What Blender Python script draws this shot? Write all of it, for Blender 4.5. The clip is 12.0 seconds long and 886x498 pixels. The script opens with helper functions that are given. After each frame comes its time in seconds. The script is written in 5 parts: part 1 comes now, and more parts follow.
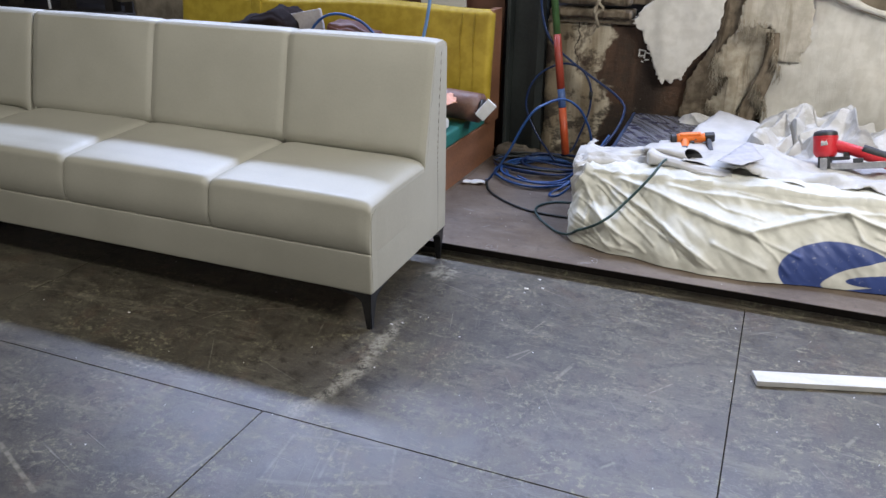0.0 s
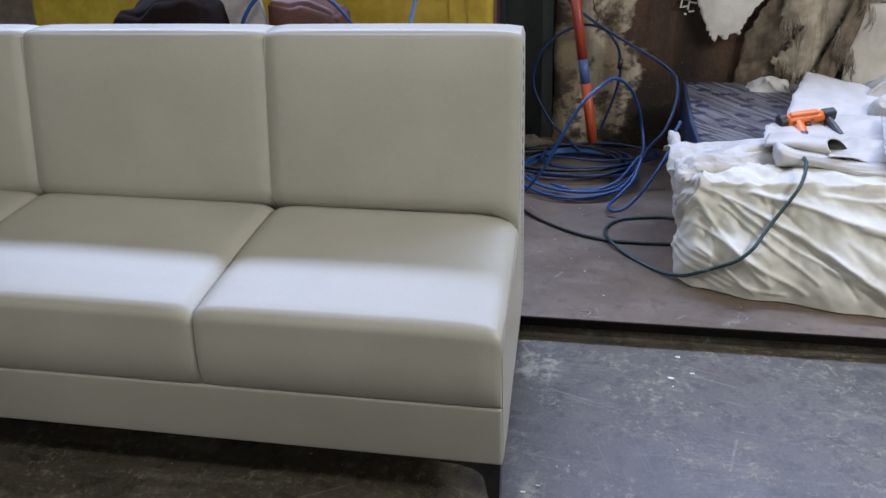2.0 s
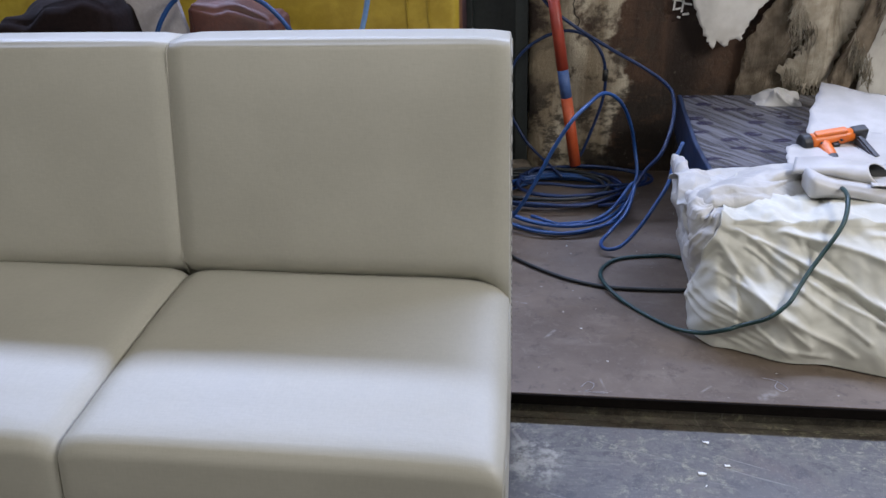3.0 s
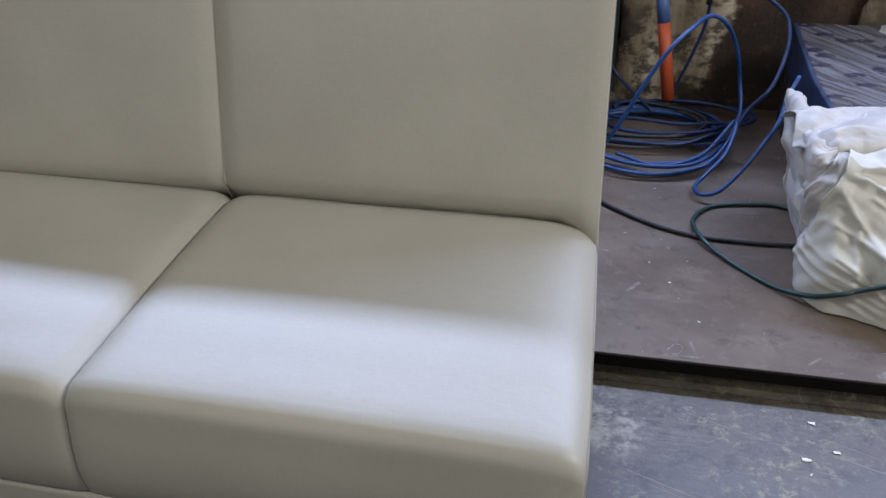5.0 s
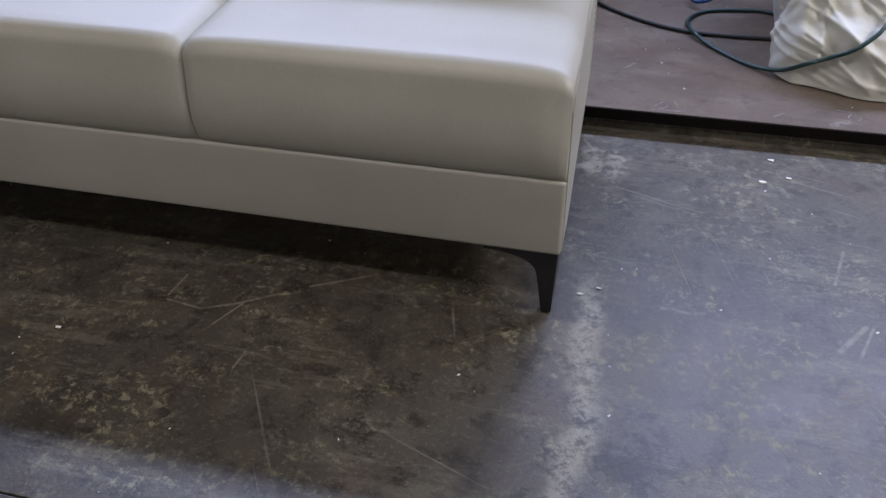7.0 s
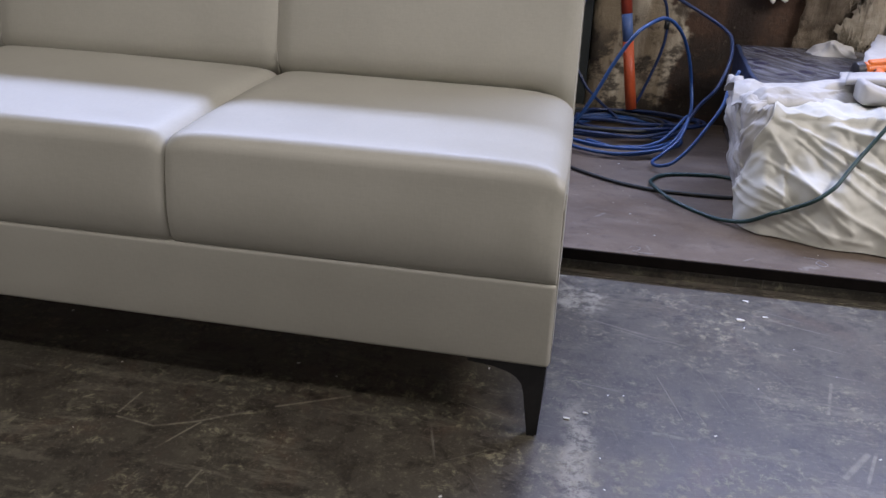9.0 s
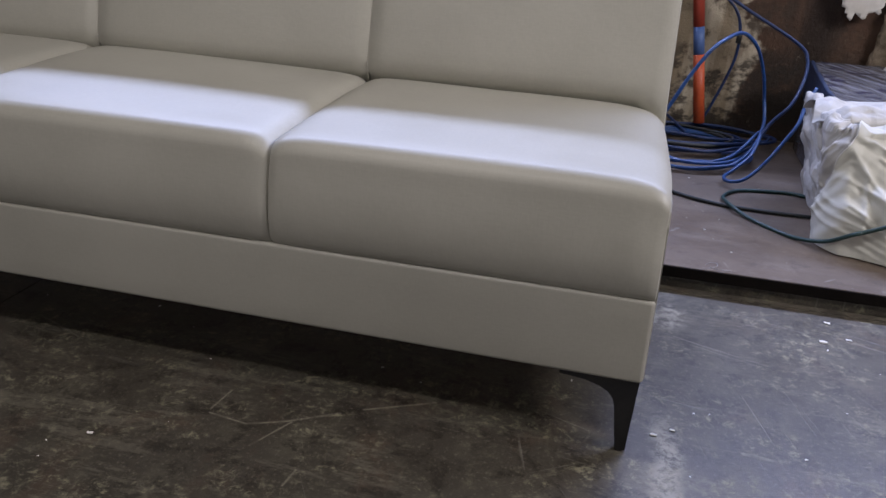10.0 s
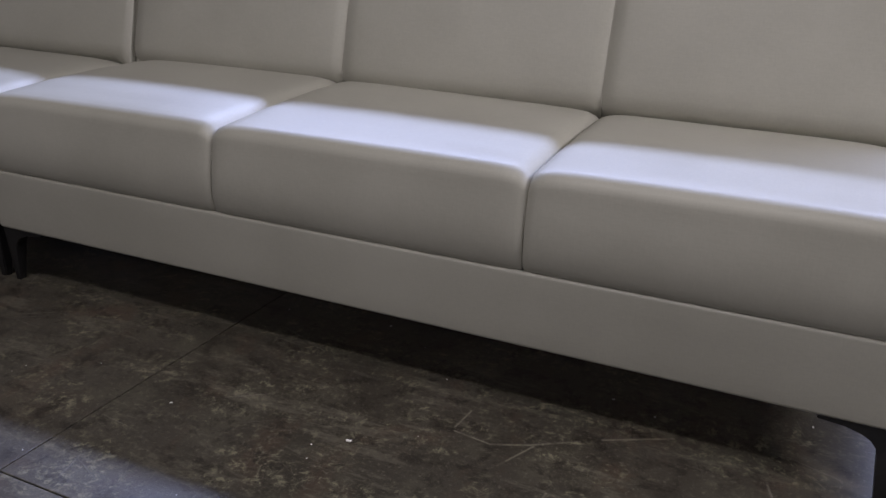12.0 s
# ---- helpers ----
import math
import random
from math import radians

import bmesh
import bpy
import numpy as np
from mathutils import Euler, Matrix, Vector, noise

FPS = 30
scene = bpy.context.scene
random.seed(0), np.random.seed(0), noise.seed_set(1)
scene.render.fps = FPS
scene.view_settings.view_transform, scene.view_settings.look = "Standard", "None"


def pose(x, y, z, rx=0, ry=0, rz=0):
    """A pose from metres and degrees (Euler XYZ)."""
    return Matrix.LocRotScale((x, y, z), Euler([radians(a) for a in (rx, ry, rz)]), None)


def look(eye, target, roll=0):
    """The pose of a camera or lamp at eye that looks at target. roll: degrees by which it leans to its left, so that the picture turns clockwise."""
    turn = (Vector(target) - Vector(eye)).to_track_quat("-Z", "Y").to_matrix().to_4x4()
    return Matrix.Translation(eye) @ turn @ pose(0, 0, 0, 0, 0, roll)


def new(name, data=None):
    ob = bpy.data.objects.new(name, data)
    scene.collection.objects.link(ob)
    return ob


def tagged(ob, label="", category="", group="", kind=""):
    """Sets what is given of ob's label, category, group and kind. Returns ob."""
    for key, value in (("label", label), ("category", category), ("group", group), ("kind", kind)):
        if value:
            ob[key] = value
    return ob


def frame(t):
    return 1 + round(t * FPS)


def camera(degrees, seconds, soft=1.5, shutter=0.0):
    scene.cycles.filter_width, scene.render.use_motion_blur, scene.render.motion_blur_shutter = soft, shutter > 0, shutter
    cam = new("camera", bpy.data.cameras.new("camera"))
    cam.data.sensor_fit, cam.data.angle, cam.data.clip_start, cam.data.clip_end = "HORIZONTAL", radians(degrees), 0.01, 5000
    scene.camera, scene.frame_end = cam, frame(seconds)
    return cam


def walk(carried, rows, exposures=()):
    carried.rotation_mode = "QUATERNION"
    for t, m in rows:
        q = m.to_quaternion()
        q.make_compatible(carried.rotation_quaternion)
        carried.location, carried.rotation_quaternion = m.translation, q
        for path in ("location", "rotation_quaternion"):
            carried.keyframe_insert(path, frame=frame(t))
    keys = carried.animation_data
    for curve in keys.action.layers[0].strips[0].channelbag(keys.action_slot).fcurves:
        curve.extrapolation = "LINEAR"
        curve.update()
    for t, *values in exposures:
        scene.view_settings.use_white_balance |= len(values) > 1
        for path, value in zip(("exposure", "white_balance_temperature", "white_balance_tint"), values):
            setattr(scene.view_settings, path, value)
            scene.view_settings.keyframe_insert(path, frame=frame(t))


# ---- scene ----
from mathutils import bvhtree, geometry

cam = camera(57.5, 12.0)
PATH = [
    (0, (1.118, -2.125, 1.311), (0.423, -0.418, 0.536), 0.7),
    (0.3, (0.97, -1.999, 1.316), (0.319, -0.259, 0.577), 0.2),
    (0.5, (0.908, -1.929, 1.34), (0.256, -0.192, 0.592), -0.8),
    (1, (0.7, -1.636, 1.293), (0.077, 0.086, 0.49), -1.9),
    (1.5, (0.427, -1.403, 1.281), (-0.102, 0.32, 0.413), -2.8),
    (2, (0.149, -1.24, 1.28), (-0.204, 0.502, 0.362), -2.5),
    (2.5, (0.04, -0.933, 1.26), (-0.191, 0.817, 0.319), -1.6),
    (2.7, (0.045, -0.868, 1.225), (-0.192, 0.901, 0.321), -1.9),
    (4.5, (0.033, -0.517, 1.102), (-0.295, 1.191, 0.113), -1.3),
    (5, (0.001, -0.604, 1.079), (-0.398, 1.059, 0.042), -1.9),
    (5.5, (-0.007, -0.777, 1.081), (-0.402, 0.877, 0.027), -2.3),
    (6, (0.043, -0.892, 1.069), (-0.337, 0.71, -0.066), -2.5),
    (6.5, (0.108, -1.01, 1.044), (-0.311, 0.498, -0.202), -2.3),
    (6.7, (0.097, -1.032, 1.005), (-0.317, 0.484, -0.232), -1.8),
    (8.3, (0.057, -1.121, 0.84), (-0.33, 0.593, -0.114), -0.4),
    (8.5, (0.045, -1.112, 0.827), (-0.322, 0.64, -0.065), 0.4),
    (9, (0.034, -1.096, 0.793), (-0.309, 0.713, 0.011), 2.1),
    (9.5, (-0.004, -1.111, 0.784), (-0.363, 0.699, 0.013), 2.8),
    (10, (-0.06, -1.122, 0.8), (-0.489, 0.671, 0.025), 3.1),
    (10.5, (-0.082, -1.136, 0.794), (-0.629, 0.636, 0.047), 2.3),
    (11, (-0.123, -1.168, 0.8), (-0.792, 0.567, 0.065), 1.7),
    (11.5, (-0.154, -1.194, 0.808), (-0.912, 0.506, 0.074), 1.0),
    (12, (-0.225, -1.223, 0.806), (-0.984, 0.48, 0.093), 1.7),
]
EXPOSURES = [(0.0, -0.30, 6240, 14), (1.5, -0.45, 6130, 15), (2.5, -0.55, 6100, 16), (4.5, -0.53, 6070, 17), (5.5, -0.51, 6060, 17), (6.5, -0.58, 6140, 20), (8.5, -0.48, 6200, 22), (9.5, -0.46, 6120, 23), (12.0, -0.49, 5960, 25)]
walk(cam, [(t, look(eye, target, roll)) for t, eye, target, roll in PATH], EXPOSURES)

# ---------------------------------------------------------------- light
world = bpy.data.worlds.new("world")
scene.world = world
world.use_nodes = True
world.node_tree.nodes["Background"].inputs["Color"].default_value = (0.75, 0.8, 0.9, 1)
world.node_tree.nodes["Background"].inputs["Strength"].default_value = 0.04


def area_lamp(name, m, sx, sy, watts, colour):
    data = bpy.data.lights.new(name, "AREA")
    data.shape, data.size, data.size_y, data.energy, data.color = "RECTANGLE", sx, sy, watts, colour
    ob = new(name, data)
    ob.matrix_world = m
    return ob


# a row of cool-white tubes under the roof behind the low wall, and a dimmer fill over the camera, both out of view and
# placed from the shadows
area_lamp("tube_row", look((-0.55, 2.42, 2.80), (-0.55, 0.2, 0.2)), 6.4, 0.20, 350, (0.585, 0.70, 1.0))
area_lamp("hall_lamp", look((-0.75, -1.3, 3.0), (-0.75, 0.4, 0.3)), 1.8, 0.16, 38, (1.0, 0.97, 0.84))
# two more added fills without a known source: sofa fronts, then tarpaulin and wall
area_lamp("hall_lamp", look((-1.7, -4.3, 2.7), (-1.3, 0.0, 0.3)), 3.2, 0.5, 41, (1.0, 0.97, 0.86))
area_lamp("hall_lamp", look((2.8, -0.1, 2.5), (1.2, 1.4, 0.25)), 1.5, 0.4, 120, (1.0, 0.97, 0.88))


# ---------------------------------------------------------------- materials
def nodes_of(name):
    m = bpy.data.materials.new(name)
    m.use_nodes = True
    return m, m.node_tree, m.node_tree.nodes["Principled BSDF"]


class Net:
    """Short ways to wire nodes of one material."""

    def __init__(self, name):
        self.mat, self.tree, self.bsdf = nodes_of(name)
        self.pos = self.tree.nodes.new("ShaderNodeNewGeometry").outputs["Position"]

    def put(self, socket, value):
        if isinstance(value, bpy.types.NodeSocket):
            self.tree.links.new(value, socket)
        else:
            socket.default_value = value

    def noise(self, scale, detail=4.0, rough=0.55, stretch=None, distort=0.0, vector=None):
        n = self.tree.nodes.new("ShaderNodeTexNoise")
        v = vector or self.pos
        if stretch:
            v = self.mapped(stretch, v)
        self.tree.links.new(v, n.inputs["Vector"])
        n.inputs["Scale"].default_value, n.inputs["Detail"].default_value = scale, detail
        n.inputs["Roughness"].default_value, n.inputs["Distortion"].default_value = rough, distort
        return n.outputs["Fac"]

    def mapped(self, scale=(1, 1, 1), v=None, loc=(0, 0, 0), rot=(0, 0, 0)):
        n = self.tree.nodes.new("ShaderNodeMapping")
        self.tree.links.new(v or self.pos, n.inputs["Vector"])
        n.inputs["Scale"].default_value, n.inputs["Location"].default_value = scale, loc
        n.inputs["Rotation"].default_value = [radians(a) for a in rot]
        return n.outputs["Vector"]

    def voronoi(self, scale, feature="DISTANCE_TO_EDGE", stretch=None):
        n = self.tree.nodes.new("ShaderNodeTexVoronoi")
        n.feature = feature
        n.voronoi_dimensions = "2D"
        self.tree.links.new(self.mapped(stretch) if stretch else self.pos, n.inputs["Vector"])
        n.inputs["Scale"].default_value = scale
        return n.outputs["Distance"]

    def step(self, value, lo, hi, a=0.0, b=1.0):
        n = self.tree.nodes.new("ShaderNodeMapRange")
        n.interpolation_type = "SMOOTHSTEP"
        self.put(n.inputs["Value"], value)
        for key, v in (("From Min", lo), ("From Max", hi), ("To Min", a), ("To Max", b)):
            n.inputs[key].default_value = v
        return n.outputs["Result"]

    def math(self, op, a, b=0.0):
        n = self.tree.nodes.new("ShaderNodeMath")
        n.operation = op
        self.put(n.inputs[0], a), self.put(n.inputs[1], b)
        return n.outputs[0]

    def stroke(self, a, b, wide):
        """A scratched line from a to b on the ground, 1 at its middle."""
        def vec(op, x, y):
            n = self.tree.nodes.new("ShaderNodeVectorMath")
            n.operation = op
            self.put(n.inputs[0], x), self.put(n.inputs[3 if op == "SCALE" else 1], y)
            return n.outputs["Value"] if op in ("DOT_PRODUCT", "LENGTH") else n.outputs["Vector"]

        d = (b[0] - a[0], b[1] - a[1], 0.0)
        size = d[0] ** 2 + d[1] ** 2
        off = vec("SUBTRACT", self.mapped((1, 1, 0)), (a[0], a[1], 0.0))
        along = self.math("DIVIDE", vec("DOT_PRODUCT", off, d), size)
        held = self.math("MAXIMUM", self.math("MINIMUM", along, 1.0), 0.0)
        n = self.tree.nodes.new("ShaderNodeVectorMath")
        n.operation = "SCALE"
        n.inputs[0].default_value = d
        self.put(n.inputs["Scale"], held)
        return self.step(vec("LENGTH", vec("SUBTRACT", off, n.outputs["Vector"]), (0, 0, 0)), wide * 0.3, wide, 1.0, 0.0)

    def axis(self, v=None):
        n = self.tree.nodes.new("ShaderNodeSeparateXYZ")
        self.tree.links.new(v or self.pos, n.inputs[0])
        return n.outputs

    def mix(self, fac, a, b):
        n = self.tree.nodes.new("ShaderNodeMix")
        n.data_type = "RGBA"
        self.put(n.inputs["Factor"], fac)
        for key, c in (("A", a), ("B", b)):
            s = [i for i in n.inputs if i.name == key and i.type == "RGBA"][0]
            self.put(s, c if isinstance(c, bpy.types.NodeSocket) else (*c, 1))
        return [o for o in n.outputs if o.type == "RGBA"][0]

    def done(self, colour, rough=0.6, bump=None, depth=0.002, metal=0.0, spec=0.5):
        self.put(self.bsdf.inputs["Base Color"], colour if isinstance(colour, bpy.types.NodeSocket) else (*colour, 1))
        self.put(self.bsdf.inputs["Roughness"], rough)
        self.bsdf.inputs["Metallic"].default_value = metal
        self.bsdf.inputs["Specular IOR Level"].default_value = spec
        if bump is not None:
            n = self.tree.nodes.new("ShaderNodeBump")
            n.inputs["Distance"].default_value = depth
            self.tree.links.new(bump, n.inputs["Height"])
            self.tree.links.new(n.outputs["Normal"], self.bsdf.inputs["Normal"])
        return self.mat


def plain(name, c1, c2, scale=6.0, rough=0.6, fine=90.0, depth=0.001, metal=0.0, spec=0.5, stretch=None):
    """A surface of two close tones with broad stains, fine grain and uneven gloss."""
    n = Net(name)
    broad, grain = n.noise(scale, 5.0, stretch=stretch), n.noise(fine, 3.0)
    both = n.math("ADD", n.math("MULTIPLY", broad, 0.7), n.math("MULTIPLY", grain, 0.3))
    return n.done(n.mix(n.step(both, 0.35, 0.65), c1, c2), n.step(broad, 0.3, 0.7, rough - 0.07, rough + 0.07), grain, depth, metal, spec)


def vinyl_material():
    n = Net("pearl_vinyl")
    weave_a = n.noise(330.0, 1.0, stretch=(1, 0.25, 0.25))
    weave_b = n.noise(330.0, 1.0, stretch=(0.2, 1, 1))
    broad = n.noise(3.0, 3.0)
    weave = n.math("ADD", weave_a, weave_b)
    tone = n.math("ADD", n.math("MULTIPLY", weave, 0.16), n.math("MULTIPLY", broad, 0.68))
    colour = n.mix(n.step(tone, 0.3, 0.7), (0.365, 0.353, 0.295), (0.43, 0.417, 0.352))
    uneven = n.math("ADD", n.math("MULTIPLY", n.noise(16.0, 3.0), 6.0), n.math("MULTIPLY", n.noise(5.0, 2.0), 14.0))
    return n.done(colour, n.step(broad, 0.3, 0.7, 0.42, 0.50), n.math("ADD", n.math("MULTIPLY", weave, 0.6), uneven), 0.00014, 0.0, 0.5)


def floor_material():
    n = Net("worn_film_board")
    broad, mid, fine = n.noise(1.6, 6.0, 0.6), n.noise(9.0, 6.0, 0.65), n.noise(75.0, 5.0, 0.75)
    base = n.mix(n.step(broad, 0.35, 0.65), (0.044, 0.038, 0.028), (0.076, 0.067, 0.052))
    base = n.mix(n.step(n.noise(5.0, 5.0, 0.7, distort=0.5, stretch=(1.2, 0.8, 1)), 0.50, 0.68, 0.0, 0.5), base, (0.092, 0.060, 0.040))
    base = n.mix(n.step(mid, 0.48, 0.66, 0.0, 0.5), base, (0.105, 0.096, 0.068))
    base = n.mix(n.step(n.noise(17.0, 6.0, 0.75, distort=0.3), 0.38, 0.50, 0.75, 0.0), base, (0.020, 0.016, 0.012))
    # crusts of trodden dust: broad patches broken up into specks
    crust = n.math("MULTIPLY", n.step(n.noise(5.5, 5.0, 0.7, stretch=(0.8, 1.3, 1)), 0.44, 0.60), n.step(n.noise(44.0, 7.0, 0.82, distort=0.35), 0.50, 0.62))
    base = n.mix(n.math("MULTIPLY", crust, 0.78), base, (0.26, 0.245, 0.16))
    base = n.mix(n.step(n.noise(120.0, 4.0, 0.8), 0.55, 0.66, 0.0, 0.36), base, (0.24, 0.22, 0.165))
    base = n.mix(n.math("MULTIPLY", n.step(n.noise(9.0, 6.0, 0.8, stretch=(0.35, 1.6, 1), distort=0.3), 0.53, 0.62), 0.40), base, (0.17, 0.155, 0.115))
    base = n.mix(n.step(fine, 0.34, 0.46, 0.4, 0.0), base, (0.020, 0.016, 0.012))
    base = n.mix(n.step(n.noise(4.2, 4.0, 0.6), 0.30, 0.44, 0.6, 0.0), base, (0.032, 0.026, 0.019))
    # long scuffs in several directions
    scuff = None
    for turn, seed in ((20, 3.0), (-35, 9.0), (58, 17.0), (8, 47.0), (74, 29.0)):
        v = n.mapped((1.0, 42, 1), n.mapped((1, 1, 0), loc=(seed, seed * 0.7, 0), rot=(0, 0, turn)))
        line = n.math("MULTIPLY", n.step(n.noise(2.2, 2.0, vector=v), 0.665, 0.72), n.step(n.noise(3.0, 2.0, vector=n.mapped(loc=(seed, 0, 0))), 0.52, 0.66))
        scuff = line if scuff is None else n.math("MAXIMUM", scuff, line)
    base = n.mix(n.math("MULTIPLY", scuff, 0.28), base, (0.30, 0.28, 0.23))
    # single scratches and drag marks
    def strokes(rows):
        out = None
        for a, b, wide in rows:
            line = n.stroke(a, b, wide)
            out = line if out is None else n.math("MAXIMUM", out, line)
        return out

    ragged = n.step(n.noise(40.0, 4.0), 0.30, 0.62, 0.1, 1.0)
    marks = strokes((
        ((-0.338, 0.050), (-0.450, -0.011), 0.004), ((-0.485, -0.034), (-0.560, -0.084), 0.004), ((-0.560, -0.084), (-0.620, -0.112), 0.004),
        ((-0.620, -0.112), (-0.692, -0.102), 0.003), ((-0.696, -0.090), (-0.690, -0.030), 0.003), ((-0.588, -0.162), (-0.552, -0.084), 0.003),
        ((-0.498, -0.235), (-0.494, -0.196), 0.003), ((-0.621, -0.934), (-0.386, -1.041), 0.009), ((-0.114, -0.878), (-0.069, -0.710), 0.006),
        ((0.646, -0.036), (0.673, 0.067), 0.009), ((0.858, -0.413), (0.887, -0.376), 0.007), ((0.907, -0.024), (0.975, 0.073), 0.004),
        ((0.496, 0.009), (0.533, 0.102), 0.004), ((1.45, -0.056), (1.473, -0.005), 0.008), ((0.482, 0.203), (0.510, 0.310), 0.004),
        ((0.468, 0.024), (0.518, 0.095), 0.007), ((0.181, 0.070), (0.230, 0.066), 0.006), ((-0.016, 0.640), (0.012, 0.590), 0.006)))
    base = n.mix(n.math("MULTIPLY", n.math("MULTIPLY", marks, ragged), 0.36), base, (0.36, 0.335, 0.25))
    # two faint square outlines left by something that stood here
    trace = strokes((
        ((0.068, -0.597), (0.192, -0.570), 0.006), ((0.192, -0.570), (0.226, -0.752), 0.006), ((0.226, -0.752), (0.091, -0.790), 0.010), ((0.091, -0.790), (0.068, -0.597), 0.006),
        ((0.228, -0.582), (0.346, -0.544), 0.006), ((0.346, -0.544), (0.392, -0.673), 0.006), ((0.392, -0.673), (0.277, -0.722), 0.010), ((0.277, -0.722), (0.228, -0.582), 0.006)))
    base = n.mix(n.math("MULTIPLY", n.math("MULTIPLY", trace, ragged), 0.22), base, (0.36, 0.34, 0.30))
    # the pale trodden smear that runs forward from the sofa's end, and the plaster spill by the rear leg
    axes = n.axis()
    wob = n.math("MULTIPLY", n.math("SUBTRACT", n.noise(7.0, 4.0), 0.5), 0.07)
    bend = n.math("MULTIPLY", n.math("POWER", n.math("MAXIMUM", n.math("SUBTRACT", -0.20, axes[1]), 0.0), 1.5), -0.50)
    line = n.math("ABSOLUTE", n.math("ADD", n.math("SUBTRACT", axes[0], n.math("ADD", n.math("MULTIPLY", axes[1], -0.07), n.math("ADD", bend, 0.057))), wob))
    along = n.math("MULTIPLY", n.step(axes[1], -0.62, -0.42), n.step(axes[1], 0.02, 0.20, 1.0, 0.0))
    smear = n.math("MULTIPLY", n.math("MULTIPLY", n.step(line, 0.004, 0.038, 1.0, 0.0), along), n.step(n.noise(34.0, 7.0, 0.85), 0.42, 0.56))

    def spot(x, y, r):
        v = n.tree.nodes.new("ShaderNodeVectorMath")
        v.operation = "LENGTH"
        n.tree.links.new(n.mapped((1, 1, 0), loc=(-x, -y, 0)), v.inputs[0])
        return n.step(n.math("ADD", v.outputs["Value"], wob), r * 0.5, r, 1.0, 0.0)

    spill = n.math("MULTIPLY", spot(0.035, 0.545, 0.085), n.step(n.noise(18.0, 6.0, 0.75), 0.42, 0.60))
    base = n.mix(n.math("MULTIPLY", n.math("MAXIMUM", n.math("MULTIPLY", smear, 0.80), n.math("MULTIPLY", spill, 0.9)), 0.85), base, (0.34, 0.325, 0.26))
    oil = n.math("MULTIPLY", n.math("MAXIMUM", spot(0.145, -0.30, 0.075), spot(0.165, -0.21, 0.05)), n.step(n.noise(22.0, 5.0, 0.7), 0.42, 0.56))
    base = n.mix(n.math("MULTIPLY", oil, 0.8), base, (0.014, 0.011, 0.008))
    rough = n.math("ADD", n.step(mid, 0.3, 0.7, 0.38, 0.46), n.math("MULTIPLY", crust, 0.12))
    return n.done(base, rough, n.math("ADD", fine, n.math("MULTIPLY", scuff, 0.6)), 0.0007, 0.0, 0.66)


def deck_material():
    n = Net("worn_deck_board")
    broad, mid, fine = n.noise(2.2, 6.0, 0.6), n.noise(12.0, 6.0, 0.6, stretch=(0.5, 1.5, 1)), n.noise(80.0, 4.0, 0.7)
    base = n.mix(n.step(broad, 0.35, 0.65), (0.088, 0.064, 0.044), (0.150, 0.116, 0.085))
    base = n.mix(n.step(mid, 0.52, 0.72, 0.0, 0.5), base, (0.165, 0.135, 0.105))
    base = n.mix(n.step(n.noise(30.0, 6.0, 0.8, distort=0.6), 0.52, 0.68, 0.0, 0.4), base, (0.185, 0.155, 0.125))
    base = n.mix(n.step(n.noise(21.0, 6.0, 0.75), 0.34, 0.46, 0.5, 0.0), base, (0.048, 0.034, 0.023))
    base = n.mix(n.step(n.noise(38.0, 2.0), 0.72, 0.77, 0.0, 0.6), base, (0.4, 0.38, 0.35))
    marks = None
    for a, b, wide in (((0.190, 0.725), (0.180, 0.770), 0.004), ((0.13, 0.718), (0.185, 0.722), 0.004), ((0.05, 0.93), (0.075, 0.97), 0.006), ((0.40, 0.735), (0.425, 0.76), 0.004), ((0.53, 0.725), (0.56, 0.745), 0.014), ((-0.10, 1.12), (0.0, 1.10), 0.005)):
        line = n.stroke(a, b, wide)
        marks = line if marks is None else n.math("MAXIMUM", marks, line)
    base = n.mix(n.math("MULTIPLY", n.math("MULTIPLY", marks, n.step(n.noise(60.0, 4.0), 0.30, 0.6)), 0.32), base, (0.34, 0.33, 0.31))
    return n.done(base, n.step(mid, 0.3, 0.7, 0.46, 0.62), fine, 0.0006, 0.0, 0.4)


